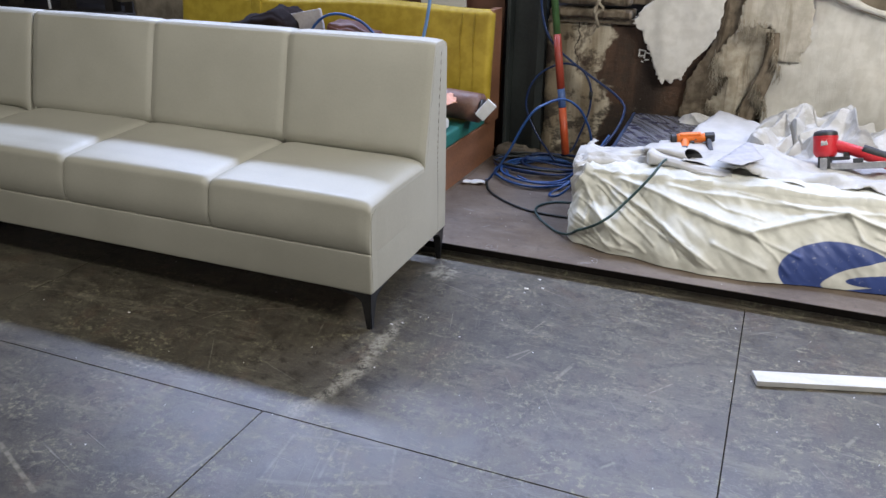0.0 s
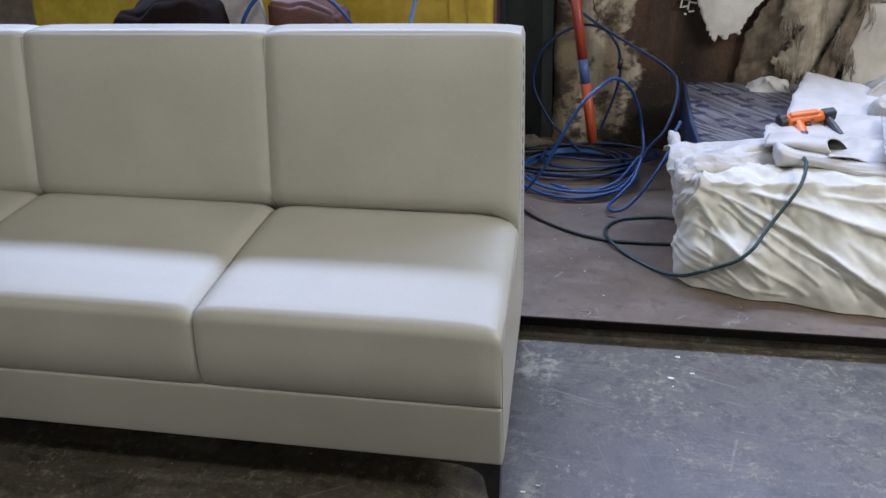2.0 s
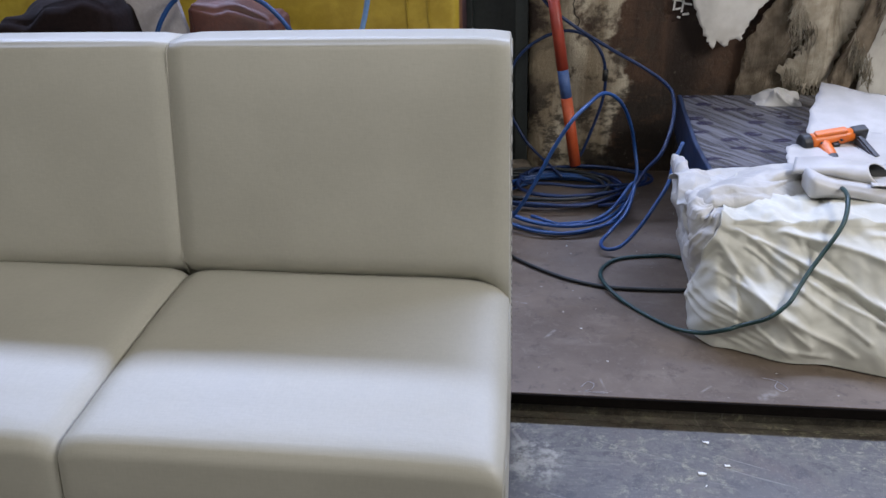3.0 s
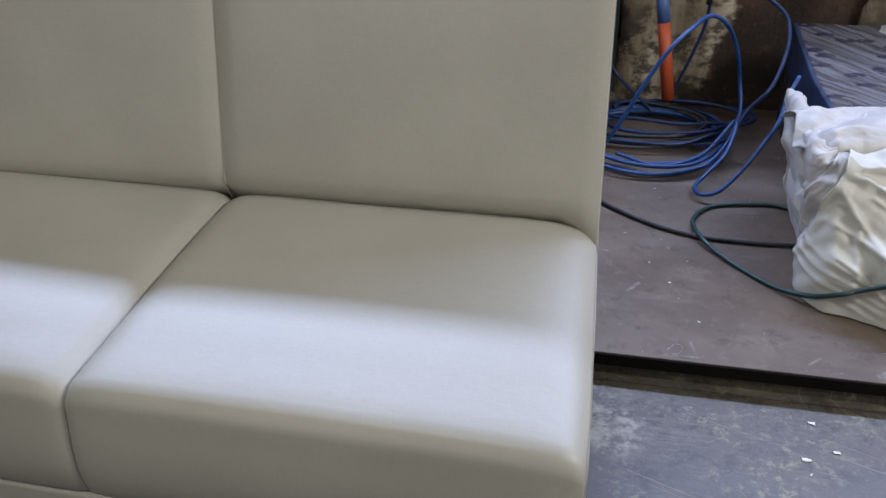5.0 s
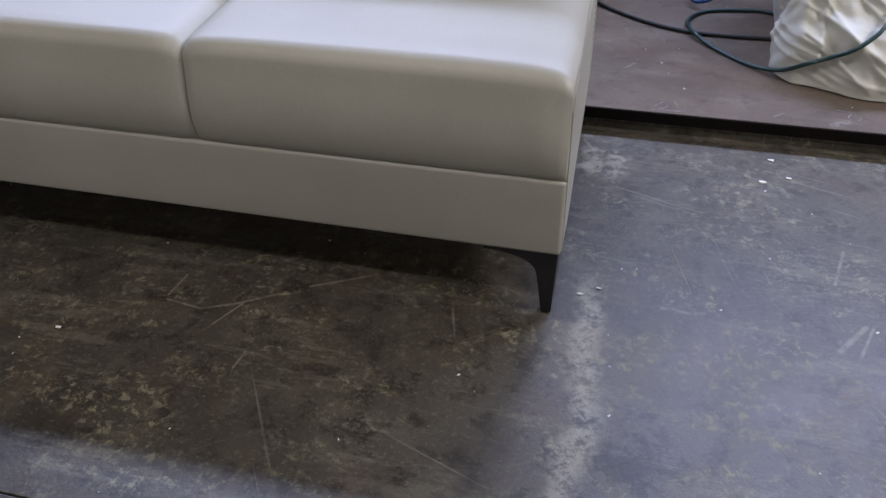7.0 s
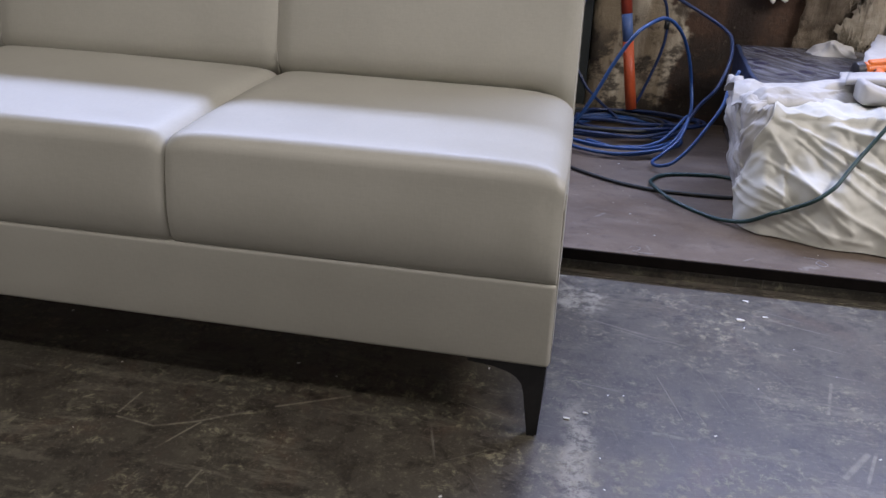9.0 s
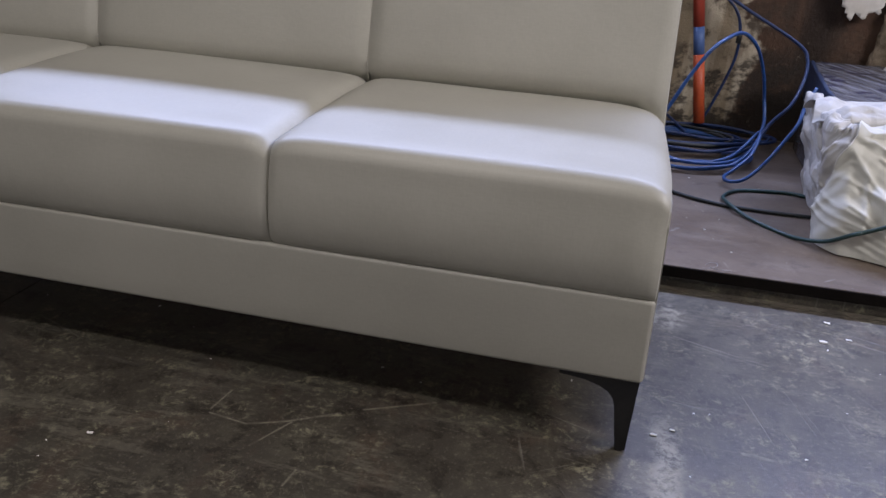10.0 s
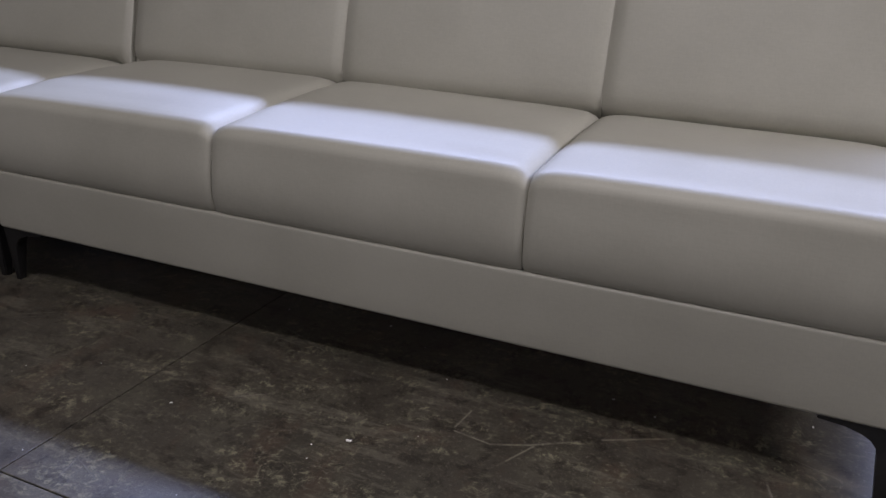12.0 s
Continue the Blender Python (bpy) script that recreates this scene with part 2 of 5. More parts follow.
def wall_material():
    n = Net("stained_shaded_plaster")
    broad, mid, fine = n.noise(2.3, 6.0, 0.62, distort=0.4), n.noise(9.0, 7.0, 0.7), n.noise(55.0, 5.0, 0.7)
    axes = n.axis()
    streak = n.noise(7.0, 4.0, 0.6, stretch=(1, 1, 0.12))
    edge = n.math("ADD", axes[0], n.math("MULTIPLY", n.math("SUBTRACT", n.noise(5.0, 5.0, 0.65), 0.5), 0.42))
    pale = n.math("ADD", n.math("MULTIPLY", broad, 1.5), n.step(edge, 0.20, 0.40, -0.19, -0.47))
    brown = n.mix(n.step(streak, 0.35, 0.65), (0.022, 0.013, 0.008), (0.080, 0.044, 0.025))
    plaster = n.mix(n.step(streak, 0.40, 0.62), (0.22, 0.175, 0.11), (0.52, 0.46, 0.34))
    base = n.mix(n.step(pale, 0.43, 0.55), brown, plaster)
    base = n.mix(n.step(mid, 0.37, 0.50, 0.85, 0.0), base, (0.040, 0.027, 0.017))
    # lower half: patchy soiling, with the shade there painted in as well
    base = n.mix(n.math("MULTIPLY", n.step(n.noise(3.4, 5.0, 0.7, stretch=(1, 1, 1.6)), 0.46, 0.54), n.step(axes[2], 0.30, 0.46, 0.85, 0.0)), base, (0.018, 0.014, 0.010))
    base = n.mix(n.step(fine, 0.6, 0.8, 0.0, 0.35), base, (0.40, 0.34, 0.25))
    crack = n.math("ABSOLUTE", n.math("SUBTRACT", n.math("ADD", axes[0], n.math("MULTIPLY", n.math("SUBTRACT", n.noise(11.0, 3.0), 0.5), 0.09)), 0.135))
    crack = n.math("MULTIPLY", n.step(crack, 0.0015, 0.004, 1.0, 0.0), n.step(axes[2], 0.52, 0.56))
    base = n.mix(crack, base, (0.02, 0.015, 0.010))
    return n.done(base, 0.9, n.math("ADD", mid, fine), 0.006)


def crushed(n, scale, angle=0.0, stretch=1.0):
    """Facets between sharp creases as relief, for plastic sheet and woven tarpaulin."""
    total = None
    for k, (f, gain) in enumerate(((1.0, 1.0), (2.3, 0.35))):
        v = n.mapped((1.0, stretch, 1.0), n.mapped((1, 1, 1), loc=(3.1 * k, 1.7 * k, 0.6 * k), rot=(0, angle, 0)))
        tex = n.tree.nodes.new("ShaderNodeTexVoronoi")
        tex.feature = "F1"
        tex.distance = "MANHATTAN"
        n.tree.links.new(v, tex.inputs["Vector"])
        tex.inputs["Scale"].default_value = scale * f
        term = n.math("MULTIPLY", tex.outputs["Distance"], gain)
        total = term if total is None else n.math("ADD", total, term)
    return total


def creases(n, scale, turn, long=5.0):
    """Long thin creases that run slantwise, 0 on the crease and 1 between."""
    out = None
    for k, (t, f) in enumerate(((turn, 1.0), (turn + 16, 1.6), (turn - 10, 1.3))):
        v = n.mapped((long, 2.0, 1.0), n.mapped((1, 1, 1), loc=(2.7 * k, 5.1 * k, 1.3 * k), rot=(0, t, 0)))
        dip = n.step(n.math("ABSOLUTE", n.math("SUBTRACT", n.noise(scale * f, 1.0, 0.4, vector=v), 0.5)), 0.0, 0.05)
        out = dip if out is None else n.math("MULTIPLY", out, dip)
    return out


def plastic_sheet(name, c1, c2, stain, scale, depth, rough):
    n = Net(name)
    base = n.mix(n.step(n.noise(14.0, 4.0), 0.35, 0.65), c1, c2)
    base = n.mix(n.step(n.noise(4.0, 5.0, 0.6), 0.52, 0.74, 0.0, 0.4), base, stain)
    return n.done(base, rough, crushed(n, scale), depth, 0.0, 0.4)


def cloth_material(name, c1, c2, scale=5.0, stain=(0.2, 0.16, 0.1), amount=0.4, rough=0.85, weave=420.0, depth=0.0006, fold_shade=0.0):
    n = Net(name)
    broad, mid = n.noise(scale, 6.0, 0.65), n.noise(scale * 5, 4.0)
    base = n.mix(n.step(mid, 0.35, 0.65), c1, c2)
    base = n.mix(n.step(broad, 0.52, 0.72, 0.0, amount), base, stain)
    if fold_shade:
        # long folds: relief, and their shade painted into the colour
        line = n.noise(16.0, 5.0, 0.6, stretch=(1, 1, 0.16), distort=0.5)
        base = n.mix(n.step(line, 0.50, 0.64, 0.0, fold_shade), base, stain)
        mid = n.math("ADD", mid, n.math("MULTIPLY", line, 4.0))
    return n.done(base, rough, n.math("ADD", n.noise(weave, 2.0), mid), depth, 0.0, 0.3)


def tarp_material():
    """Cream woven tarpaulin with a blue round mark that a white wave cuts through."""
    n = Net("printed_tarpaulin")
    mid = n.noise(14.0, 5.0)
    base = n.mix(n.step(mid, 0.35, 0.65), (0.495, 0.49, 0.43), (0.57, 0.565, 0.50))
    base = n.mix(n.step(n.noise(3.0, 4.0), 0.55, 0.75, 0.0, 0.35), base, (0.46, 0.45, 0.38))
    x, y, z = n.axis()
    dx, dz = n.math("DIVIDE", n.math("SUBTRACT", x, 1.436), 0.200), n.math("DIVIDE", n.math("SUBTRACT", z, 0.112), 0.106)
    disc = n.step(n.math("ADD", n.math("MULTIPLY", dx, dx), n.math("MULTIPLY", dz, dz)), 0.97, 1.03, 1.0, 0.0)

    def oval(cx, cz, a, b, turn):
        c, k = math.cos(radians(turn)), math.sin(radians(turn))
        px, pz = n.math("SUBTRACT", dx, cx), n.math("SUBTRACT", dz, cz)
        u = n.math("DIVIDE", n.math("ADD", n.math("MULTIPLY", px, c), n.math("MULTIPLY", pz, k)), a)
        v = n.math("DIVIDE", n.math("SUBTRACT", n.math("MULTIPLY", pz, c), n.math("MULTIPLY", px, k)), b)
        return n.step(n.math("ADD", n.math("MULTIPLY", u, u), n.math("MULTIPLY", v, v)), 0.94, 1.06, 1.0, 0.0)

    wave = n.math("SUBTRACT", oval(0.60, 0.10, 1.0, 0.34, 35), oval(0.66, -0.10, 0.52, 0.19, 14))
    front = n.step(y, 1.0, 1.02, 1.0, 0.0)
    ink = n.math("MULTIPLY", n.math("MULTIPLY", disc, n.math("SUBTRACT", 1.0, wave)), front)
    ink = n.math("MULTIPLY", ink, n.step(n.noise(60.0, 3.0), 0.25, 0.4, 0.75, 1.0))
    base = n.mix(ink, base, (0.035, 0.06, 0.20))
    return n.done(base, 0.55, n.math("ADD", n.math("MULTIPLY", crushed(n, 9.0, 42.0, 1.0), 0.22), n.math("MULTIPLY", creases(n, 0.8, 62.0, 5.0), 0.10)), 0.007, 0.0, 0.4)


def film_material():
    """Grey clear wrapping film over a mattress, printed with small violet marks in slanting rows."""
    n = Net("printed_wrapping_film")
    v = n.mapped((1, 1, 1), rot=(0, 0, 140))
    stripe = n.noise(3.0, 3.0, vector=n.mapped((20, 1.2, 1), v))
    base = n.mix(n.step(stripe, 0.4, 0.62), (0.055, 0.055, 0.061), (0.135, 0.135, 0.152))
    cell = n.voronoi(8.0, "F1", (1.0, 2.0, 0.0))
    marks = n.math("MULTIPLY", n.step(cell, 0.19, 0.24, 1.0, 0.0), n.step(n.noise(70.0, 2.0), 0.34, 0.44))
    base = n.mix(n.math("MULTIPLY", marks, 0.9), base, (0.014, 0.013, 0.04))
    return n.done(base, 0.27, stripe, 0.006, 0.0, 0.7)


VINYL = vinyl_material()
FLOOR, DECK, WALL = floor_material(), deck_material(), wall_material()
TARP, FILM = tarp_material(), film_material()
STITCH = plain("stitch_thread", (0.075, 0.07, 0.055), (0.10, 0.095, 0.075), rough=0.6)
SEAM = plain("seam_thread", (0.36, 0.345, 0.29), (0.41, 0.395, 0.335), rough=0.5)
BLACK_WOOD = plain("black_lacquer", (0.008, 0.008, 0.009), (0.016, 0.015, 0.015), 12, 0.42, 120, 0.0005)
DARK = plain("dark_boards", (0.020, 0.017, 0.014), (0.045, 0.037, 0.03), 4, 0.8, stretch=(1, 1, 0.2))
DUSTY_BOARD = plain("dusty_board", (0.055, 0.042, 0.028), (0.24, 0.195, 0.135), 7, 0.9, 60, 0.002, stretch=(0.4, 1, 3))
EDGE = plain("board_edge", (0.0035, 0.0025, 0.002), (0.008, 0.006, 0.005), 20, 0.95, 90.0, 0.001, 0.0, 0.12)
BROWN_WOOD = plain("orange_brown_board", (0.15, 0.066, 0.032), (0.235, 0.108, 0.054), 5, 0.55, 60, 0.0008, stretch=(1, 0.4, 2.5))
DARK_RED_WOOD = plain("dark_red_board", (0.07, 0.03, 0.017), (0.12, 0.052, 0.03), 5, 0.6, stretch=(0.4, 1, 3))
TEAL = plain("teal_vinyl", (0.012, 0.10, 0.085), (0.022, 0.15, 0.125), 8, 0.5)
YELLOW = cloth_material("yellow_vinyl", (0.34, 0.235, 0.018), (0.42, 0.30, 0.03), 4.0, (0.22, 0.14, 0.013), 0.4, 0.5, 200)
POST = plain("painted_steel_post", (0.010, 0.014, 0.013), (0.024, 0.030, 0.027), 6, 0.6, stretch=(1, 1, 0.3))
ORANGE_PIPE = plain("orange_pipe_plastic", (0.42, 0.068, 0.018), (0.52, 0.10, 0.03), 9, 0.5)
RED_PIPE = plain("red_pipe_plastic", (0.26, 0.034, 0.020), (0.34, 0.052, 0.026), 9, 0.5)
GREEN_PIPE = plain("green_pipe_plastic", (0.04, 0.10, 0.03), (0.07, 0.15, 0.05), 9, 0.5)
BLUE_BAND = plain("blue_tape", (0.05, 0.10, 0.25), (0.08, 0.14, 0.32), 20, 0.5)
BLUE_HOSE = plain("blue_hose_plastic", (0.007, 0.038, 0.135), (0.013, 0.062, 0.20), 14, 0.42)
SKY_HOSE = plain("sky_blue_hose_plastic", (0.11, 0.21, 0.38), (0.15, 0.27, 0.46), 14, 0.4)
NAVY_HOSE = plain("navy_hose_plastic", (0.007, 0.020, 0.070), (0.011, 0.032, 0.105), 14, 0.42)
BLUE_END = plain("blue_printed_film", (0.008, 0.016, 0.045), (0.016, 0.036, 0.085), 18, 0.5)
BLACK_CABLE = plain("black_rubber", (0.010, 0.012, 0.012), (0.022, 0.026, 0.025), 30, 0.5)
GREEN_CABLE = plain("dark_green_rubber", (0.008, 0.03, 0.028), (0.015, 0.05, 0.045), 30, 0.45)
RAG = cloth_material("white_leather_offcut", (0.56, 0.54, 0.49), (0.64, 0.62, 0.57), 4.0, (0.42, 0.39, 0.33), 0.4, 0.75)
BURLAP = cloth_material("stained_burlap", (0.33, 0.285, 0.21), (0.46, 0.41, 0.32), 5.0, (0.10, 0.078, 0.05), 0.8, 0.95, 260, 0.004, 0.65)
BROWN_SACK = cloth_material("brown_sackcloth", (0.15, 0.118, 0.08), (0.24, 0.195, 0.14), 5.0, (0.045, 0.032, 0.02), 0.7, 0.95, 260, 0.005, 0.75)
PALE_BURLAP = cloth_material("pale_burlap", (0.44, 0.405, 0.33), (0.54, 0.50, 0.42), 4.0, (0.26, 0.22, 0.16), 0.6, 0.95, 260, 0.003, 0.45)
CANVAS = cloth_material("dusty_canvas", (0.54, 0.52, 0.46), (0.63, 0.61, 0.55), 3.0, (0.44, 0.40, 0.33), 0.5, 0.9, 420.0, 0.0015, 0.2)
BEIGE = cloth_material("dusty_beige_sheet", (0.17, 0.14, 0.10), (0.25, 0.21, 0.155), 3.0, (0.10, 0.08, 0.055), 0.6, 0.85)
GREY_RAG = cloth_material("grey_rag", (0.07, 0.065, 0.06), (0.13, 0.12, 0.11), 5.0, (0.04, 0.035, 0.03), 0.6, 0.9)
WHITE_VINYL = plastic_sheet("white_vinyl", (0.42, 0.41, 0.39), (0.48, 0.47, 0.455), (0.38, 0.37, 0.355), 6.0, 0.004, 0.45)
GREY_BACKING = cloth_material("grey_vinyl_backing", (0.36, 0.355, 0.37), (0.43, 0.42, 0.44), 6.0, (0.33, 0.32, 0.33), 0.3, 0.8)
WHITE_SHEET = plastic_sheet("white_plastic_sheet", (0.41, 0.40, 0.375), (0.475, 0.465, 0.44), (0.36, 0.35, 0.32), 10.0, 0.007, 0.5)
GREEN_SHEET = plain("green_plastic_sheet", (0.10, 0.19, 0.045), (0.17, 0.28, 0.08), 8, 0.35)
LEATHER = plain("brown_leather", (0.10, 0.048, 0.030), (0.16, 0.082, 0.054), 10, 0.5)
DARK_BAG = plain("dark_brown_fabric", (0.006, 0.0035, 0.003), (0.014, 0.008, 0.007), 10, 0.9, 90.0, 0.001, 0.0, 0.15)
GREY_FELT = plain("grey_felt", (0.32, 0.29, 0.28), (0.42, 0.385, 0.37), 14, 0.9)
SALMON = plain("salmon_offcut", (0.50, 0.24, 0.155), (0.60, 0.31, 0.21), 12, 0.7)
WHITE_FOAM = plain("white_foam", (0.60, 0.60, 0.58), (0.70, 0.70, 0.68), 12, 0.85)
NAIL_ORANGE = plain("orange_tool_plastic", (0.62, 0.13, 0.012), (0.70, 0.17, 0.02), 20, 0.38)
TOOL_BLACK = plain("black_tool_rubber", (0.012, 0.012, 0.013), (0.025, 0.025, 0.026), 20, 0.5)
DARK_METAL = plain("dark_cast_metal", (0.035, 0.035, 0.037), (0.075, 0.075, 0.08), 20, 0.5, metal=0.4)
TOOL_RED = plain("red_tool_plastic", (0.42, 0.012, 0.018), (0.52, 0.022, 0.03), 20, 0.35)
TOOL_GREY = plain("grey_cast_metal", (0.30, 0.30, 0.31), (0.42, 0.42, 0.43), 20, 0.4, metal=0.7)
STICK_WHITE = plain("white_painted_batten", (0.50, 0.495, 0.48), (0.58, 0.575, 0.56), 9, 0.5, stretch=(0.3, 4, 1))
STONE = plain("cement_lump", (0.085, 0.070, 0.050), (0.15, 0.125, 0.095), 12, 0.95, 40, 0.004)
CHIP = plain("white_chips", (0.6, 0.6, 0.57), (0.75, 0.75, 0.72), 30, 0.8)
CEILING = plain("roof_sheet", (0.09, 0.085, 0.08), (0.14, 0.13, 0.12), 3, 0.8)
HALL = plain("hall_wall_paint", (0.22, 0.20, 0.17), (0.30, 0.275, 0.235), 2, 0.9)


# ---------------------------------------------------------------- shapes
def mesh_of(name, bm, material, smooth=True):
    bmesh.ops.recalc_face_normals(bm, faces=bm.faces)
    me = bpy.data.meshes.new(name)
    bm.to_mesh(me)
    bm.free()
    for m in material if isinstance(material, (list, tuple)) else (material,):
        me.materials.append(m)
    for p in me.polygons:
        p.use_smooth = smooth
    return me


def part(name, bm, material, parent, label="", smooth=True):
    ob = new(name, mesh_of(name, bm, material, smooth))
    ob.parent = parent
    if label:
        ob["label"] = label
    return ob


def thing(name, bm, material, label, category, group="", kind="", smooth=True):
    return tagged(new(name, mesh_of(name, bm, material, smooth)), label, category, group, kind)


def group_thing(name, label, category, at=(0, 0, 0), group="", kind=""):
    ob = new(name)
    ob.location = at
    ob.empty_display_size = 0.05
    return tagged(ob, label, category, group, kind)


def box(lo, hi, bevel=0.0, bm=None, m=None):
    bm = bm or bmesh.new()
    mid = [(a + b) / 2 for a, b in zip(lo, hi)]
    size = [b - a for a, b in zip(lo, hi)]
    made = bmesh.ops.create_cube(bm, size=1.0, matrix=(m or Matrix()) @ Matrix.Translation(mid) @ Matrix.Diagonal((*size, 1)))["verts"]
    if bevel:
        edges = {e for v in made for e in v.link_edges}
        bmesh.ops.bevel(bm, geom=list(edges), offset=bevel, segments=2, affect="EDGES", profile=0.6)
    return bm


def soft_box(lo, hi, r, puff, n=(16, 12, 8), bm=None, warp=None):
    """A padded block: rounded edges of radius r (one, or one an axis) and faces that bulge by puff; warp moves each point at the end."""
    bm = bm or bmesh.new()
    lo, hi = Vector(lo), Vector(hi)
    mid, half = (lo + hi) / 2, (hi - lo) / 2
    r = Vector(r) if isinstance(r, (tuple, list)) else Vector((r, r, r))
    made = {}

    def ticks(count, h, r):
        # denser near the ends, where the edge rounds
        k = min(0.9, r / h)
        inner = [-1 + k + (2 - 2 * k) * i / count for i in range(count + 1)]
        ends = [-1 + k * i / 4 for i in range(4)]
        return ends + inner + [-a for a in reversed(ends)]

    t = [ticks(n[i], half[i], r[i]) for i in range(3)]

    def vert(i, j, k):
        key = (i, j, k)
        if key not in made:
            u = Vector((t[0][i], t[1][j], t[2][k]))
            p = Vector([u[a] * half[a] for a in range(3)])
            core = Vector([max(-half[a] + r[a], min(half[a] - r[a], p[a])) for a in range(3)])
            out = Vector([(p[a] - core[a]) / r[a] for a in range(3)])
            if out.length > 1e-9:
                out.normalize()
                p = core + Vector([out[a] * r[a] for a in range(3)])
            for a in range(3):
                if abs(abs(u[a]) - 1) < 1e-6:
                    b, c = (a + 1) % 3, (a + 2) % 3
                    p[a] += math.copysign(puff[a], u[a]) * (1 - u[b] ** 2) ** 0.5 * (1 - u[c] ** 2) ** 0.5
            p += mid
            if warp:
                p = Vector(warp(p))
            made[key] = bm.verts.new(p)
        return made[key]

    last = [len(a) - 1 for a in t]
    for a in range(3):
        b, c = (a + 1) % 3, (a + 2) % 3
        for end in (0, last[a]):
            for i in range(last[b]):
                for j in range(last[c]):
                    quad = []
                    for di, dj in ((0, 0), (1, 0), (1, 1), (0, 1)):
                        key = [0, 0, 0]
                        key[a], key[b], key[c] = end, i + di, j + dj
                        quad.append(vert(*key))
                    bm.faces.new(quad if end else quad[::-1])
    return bm


def curve_through(points, steps=8):
    """Catmull-Rom points through the given ones."""
    p = [Vector(a) for a in points]
    p = [2 * p[0] - p[1], *p, 2 * p[-1] - p[-2]]
    out = []
    for i in range(1, len(p) - 2):
        for s in range(steps):
            t = s / steps
            a, b, c, d = p[i - 1 : i + 3]
            out.append(0.5 * (2 * b + (c - a) * t + (2 * a - 5 * b + 4 * c - d) * t * t + (3 * b - a - 3 * c + d) * t**3))
    return out + [p[-2]]


def tube(points, radius, sides=8, steps=8, bm=None, taper=None):
    bm = bm or bmesh.new()
    line = curve_through(points, steps) if steps else [Vector(a) for a in points]
    rings, up = [], Vector((0.31, 0.17, 0.93))
    for i, p in enumerate(line):
        ahead = (line[min(i + 1, len(line) - 1)] - line[max(i - 1, 0)]).normalized()
        side = ahead.cross(up).normalized()
        up = side.cross(ahead).normalized()
        r = radius * (taper(i / (len(line) - 1)) if taper else 1)
        rings.append([bm.verts.new(p + r * (math.cos(a) * side + math.sin(a) * up)) for a in [2 * math.pi * k / sides for k in range(sides)]])
    for a, b in zip(rings, rings[1:]):
        for k in range(sides):
            bm.faces.new((a[k], a[(k + 1) % sides], b[(k + 1) % sides], b[k]))
    bm.faces.new(rings[0][::-1]), bm.faces.new(rings[-1])
    return bm


def sheet(nx, ny, place, bm=None):
    """A grid surface: place(u, v) with u, v from 0 to 1."""
    bm = bm or bmesh.new()
    rows = [[bm.verts.new(place(i / nx, j / ny)) for i in range(nx + 1)] for j in range(ny + 1)]
    for a, b in zip(rows, rows[1:]):
        for i in range(nx):
            bm.faces.new((a[i], a[i + 1], b[i + 1], b[i]))
    return bm


def cut_cloth(outline, place, cell=0.02, jag=0.01, seed=0):
    """Cloth of an outline in the plane (a, b) with frayed edges; place(a, b) lays it in space."""
    rnd = random.Random(seed)
    ring = []
    for (a, b), (c, d) in zip(outline, outline[1:] + outline[:1]):
        count = max(1, int(math.hypot(c - a, d - b) / cell * 1.3))
        for i in range(count):
            s = i / count
            ring.append(Vector((a + (c - a) * s + rnd.uniform(-jag, jag), b + (d - b) * s + rnd.uniform(-jag, jag))))
    xs, ys = [p.x for p in ring], [p.y for p in ring]
    points = list(ring)
    y = min(ys)
    while y < max(ys):
        x = min(xs)
        while x < max(xs):
            points.append(Vector((x + rnd.uniform(-0.3, 0.3) * cell, y + rnd.uniform(-0.3, 0.3) * cell)))
            x += cell
        y += cell
    edges = [(i, (i + 1) % len(ring)) for i in range(len(ring))]
    verts, _, faces, *_ = geometry.delaunay_2d_cdt(points, edges, [list(range(len(ring)))], 1, 1e-5)
    bm = bmesh.new()
    made = [bm.verts.new(place(v.x, v.y)) for v in verts]
    for face in faces:
        if len(set(face)) > 2:
            bm.faces.new([made[i] for i in face])
    bmesh.ops.delete(bm, geom=[v for v in bm.verts if not v.link_faces], context="VERTS")
    return bm


def thick(ob, metres):
    mod = ob.modifiers.new("thickness", "SOLIDIFY")
    mod.thickness, mod.offset = metres, 0.0
    return ob


def fold(x, y, z, scale, ridge=True):
    """Smooth or creased noise for cloth."""
    a = noise.noise(Vector((x, y, z)) * scale)
    b = noise.noise(Vector((x + 7.1, y - 3.3, z + 1.7)) * scale * 2.3)
    if ridge:
        return (1 - abs(a) * 2.2) * 0.65 + (1 - abs(b) * 2.2) * 0.35
    return a * 0.7 + b * 0.3


def crumple(x, y, seed, wave, folds=5):
    """Flat facets between sharp creases, 0 to 1, as in crushed plastic sheet; wave is the usual facet's width."""
    rnd = random.Random(seed)
    out, weight = 0.0, 0.0
    for k in range(folds):
        a, w, shift = rnd.uniform(0, math.pi), wave * rnd.uniform(0.7, 1.6), rnd.random()
        bend = 0.35 * noise.noise(Vector((x / wave * 0.45, y / wave * 0.45, seed + 3.7 * k)))
        t = (x * math.cos(a) + y * math.sin(a)) / (2 * w) + shift + bend
        gain = 1.0 / (1 + 0.35 * k)
        out += gain * abs(2 * (t - math.floor(t)) - 1)
        weight += gain
    return out / weight


# ---------------------------------------------------------------- the hall
DECK_Z, DECK_EDGE = 0.055, 0.705


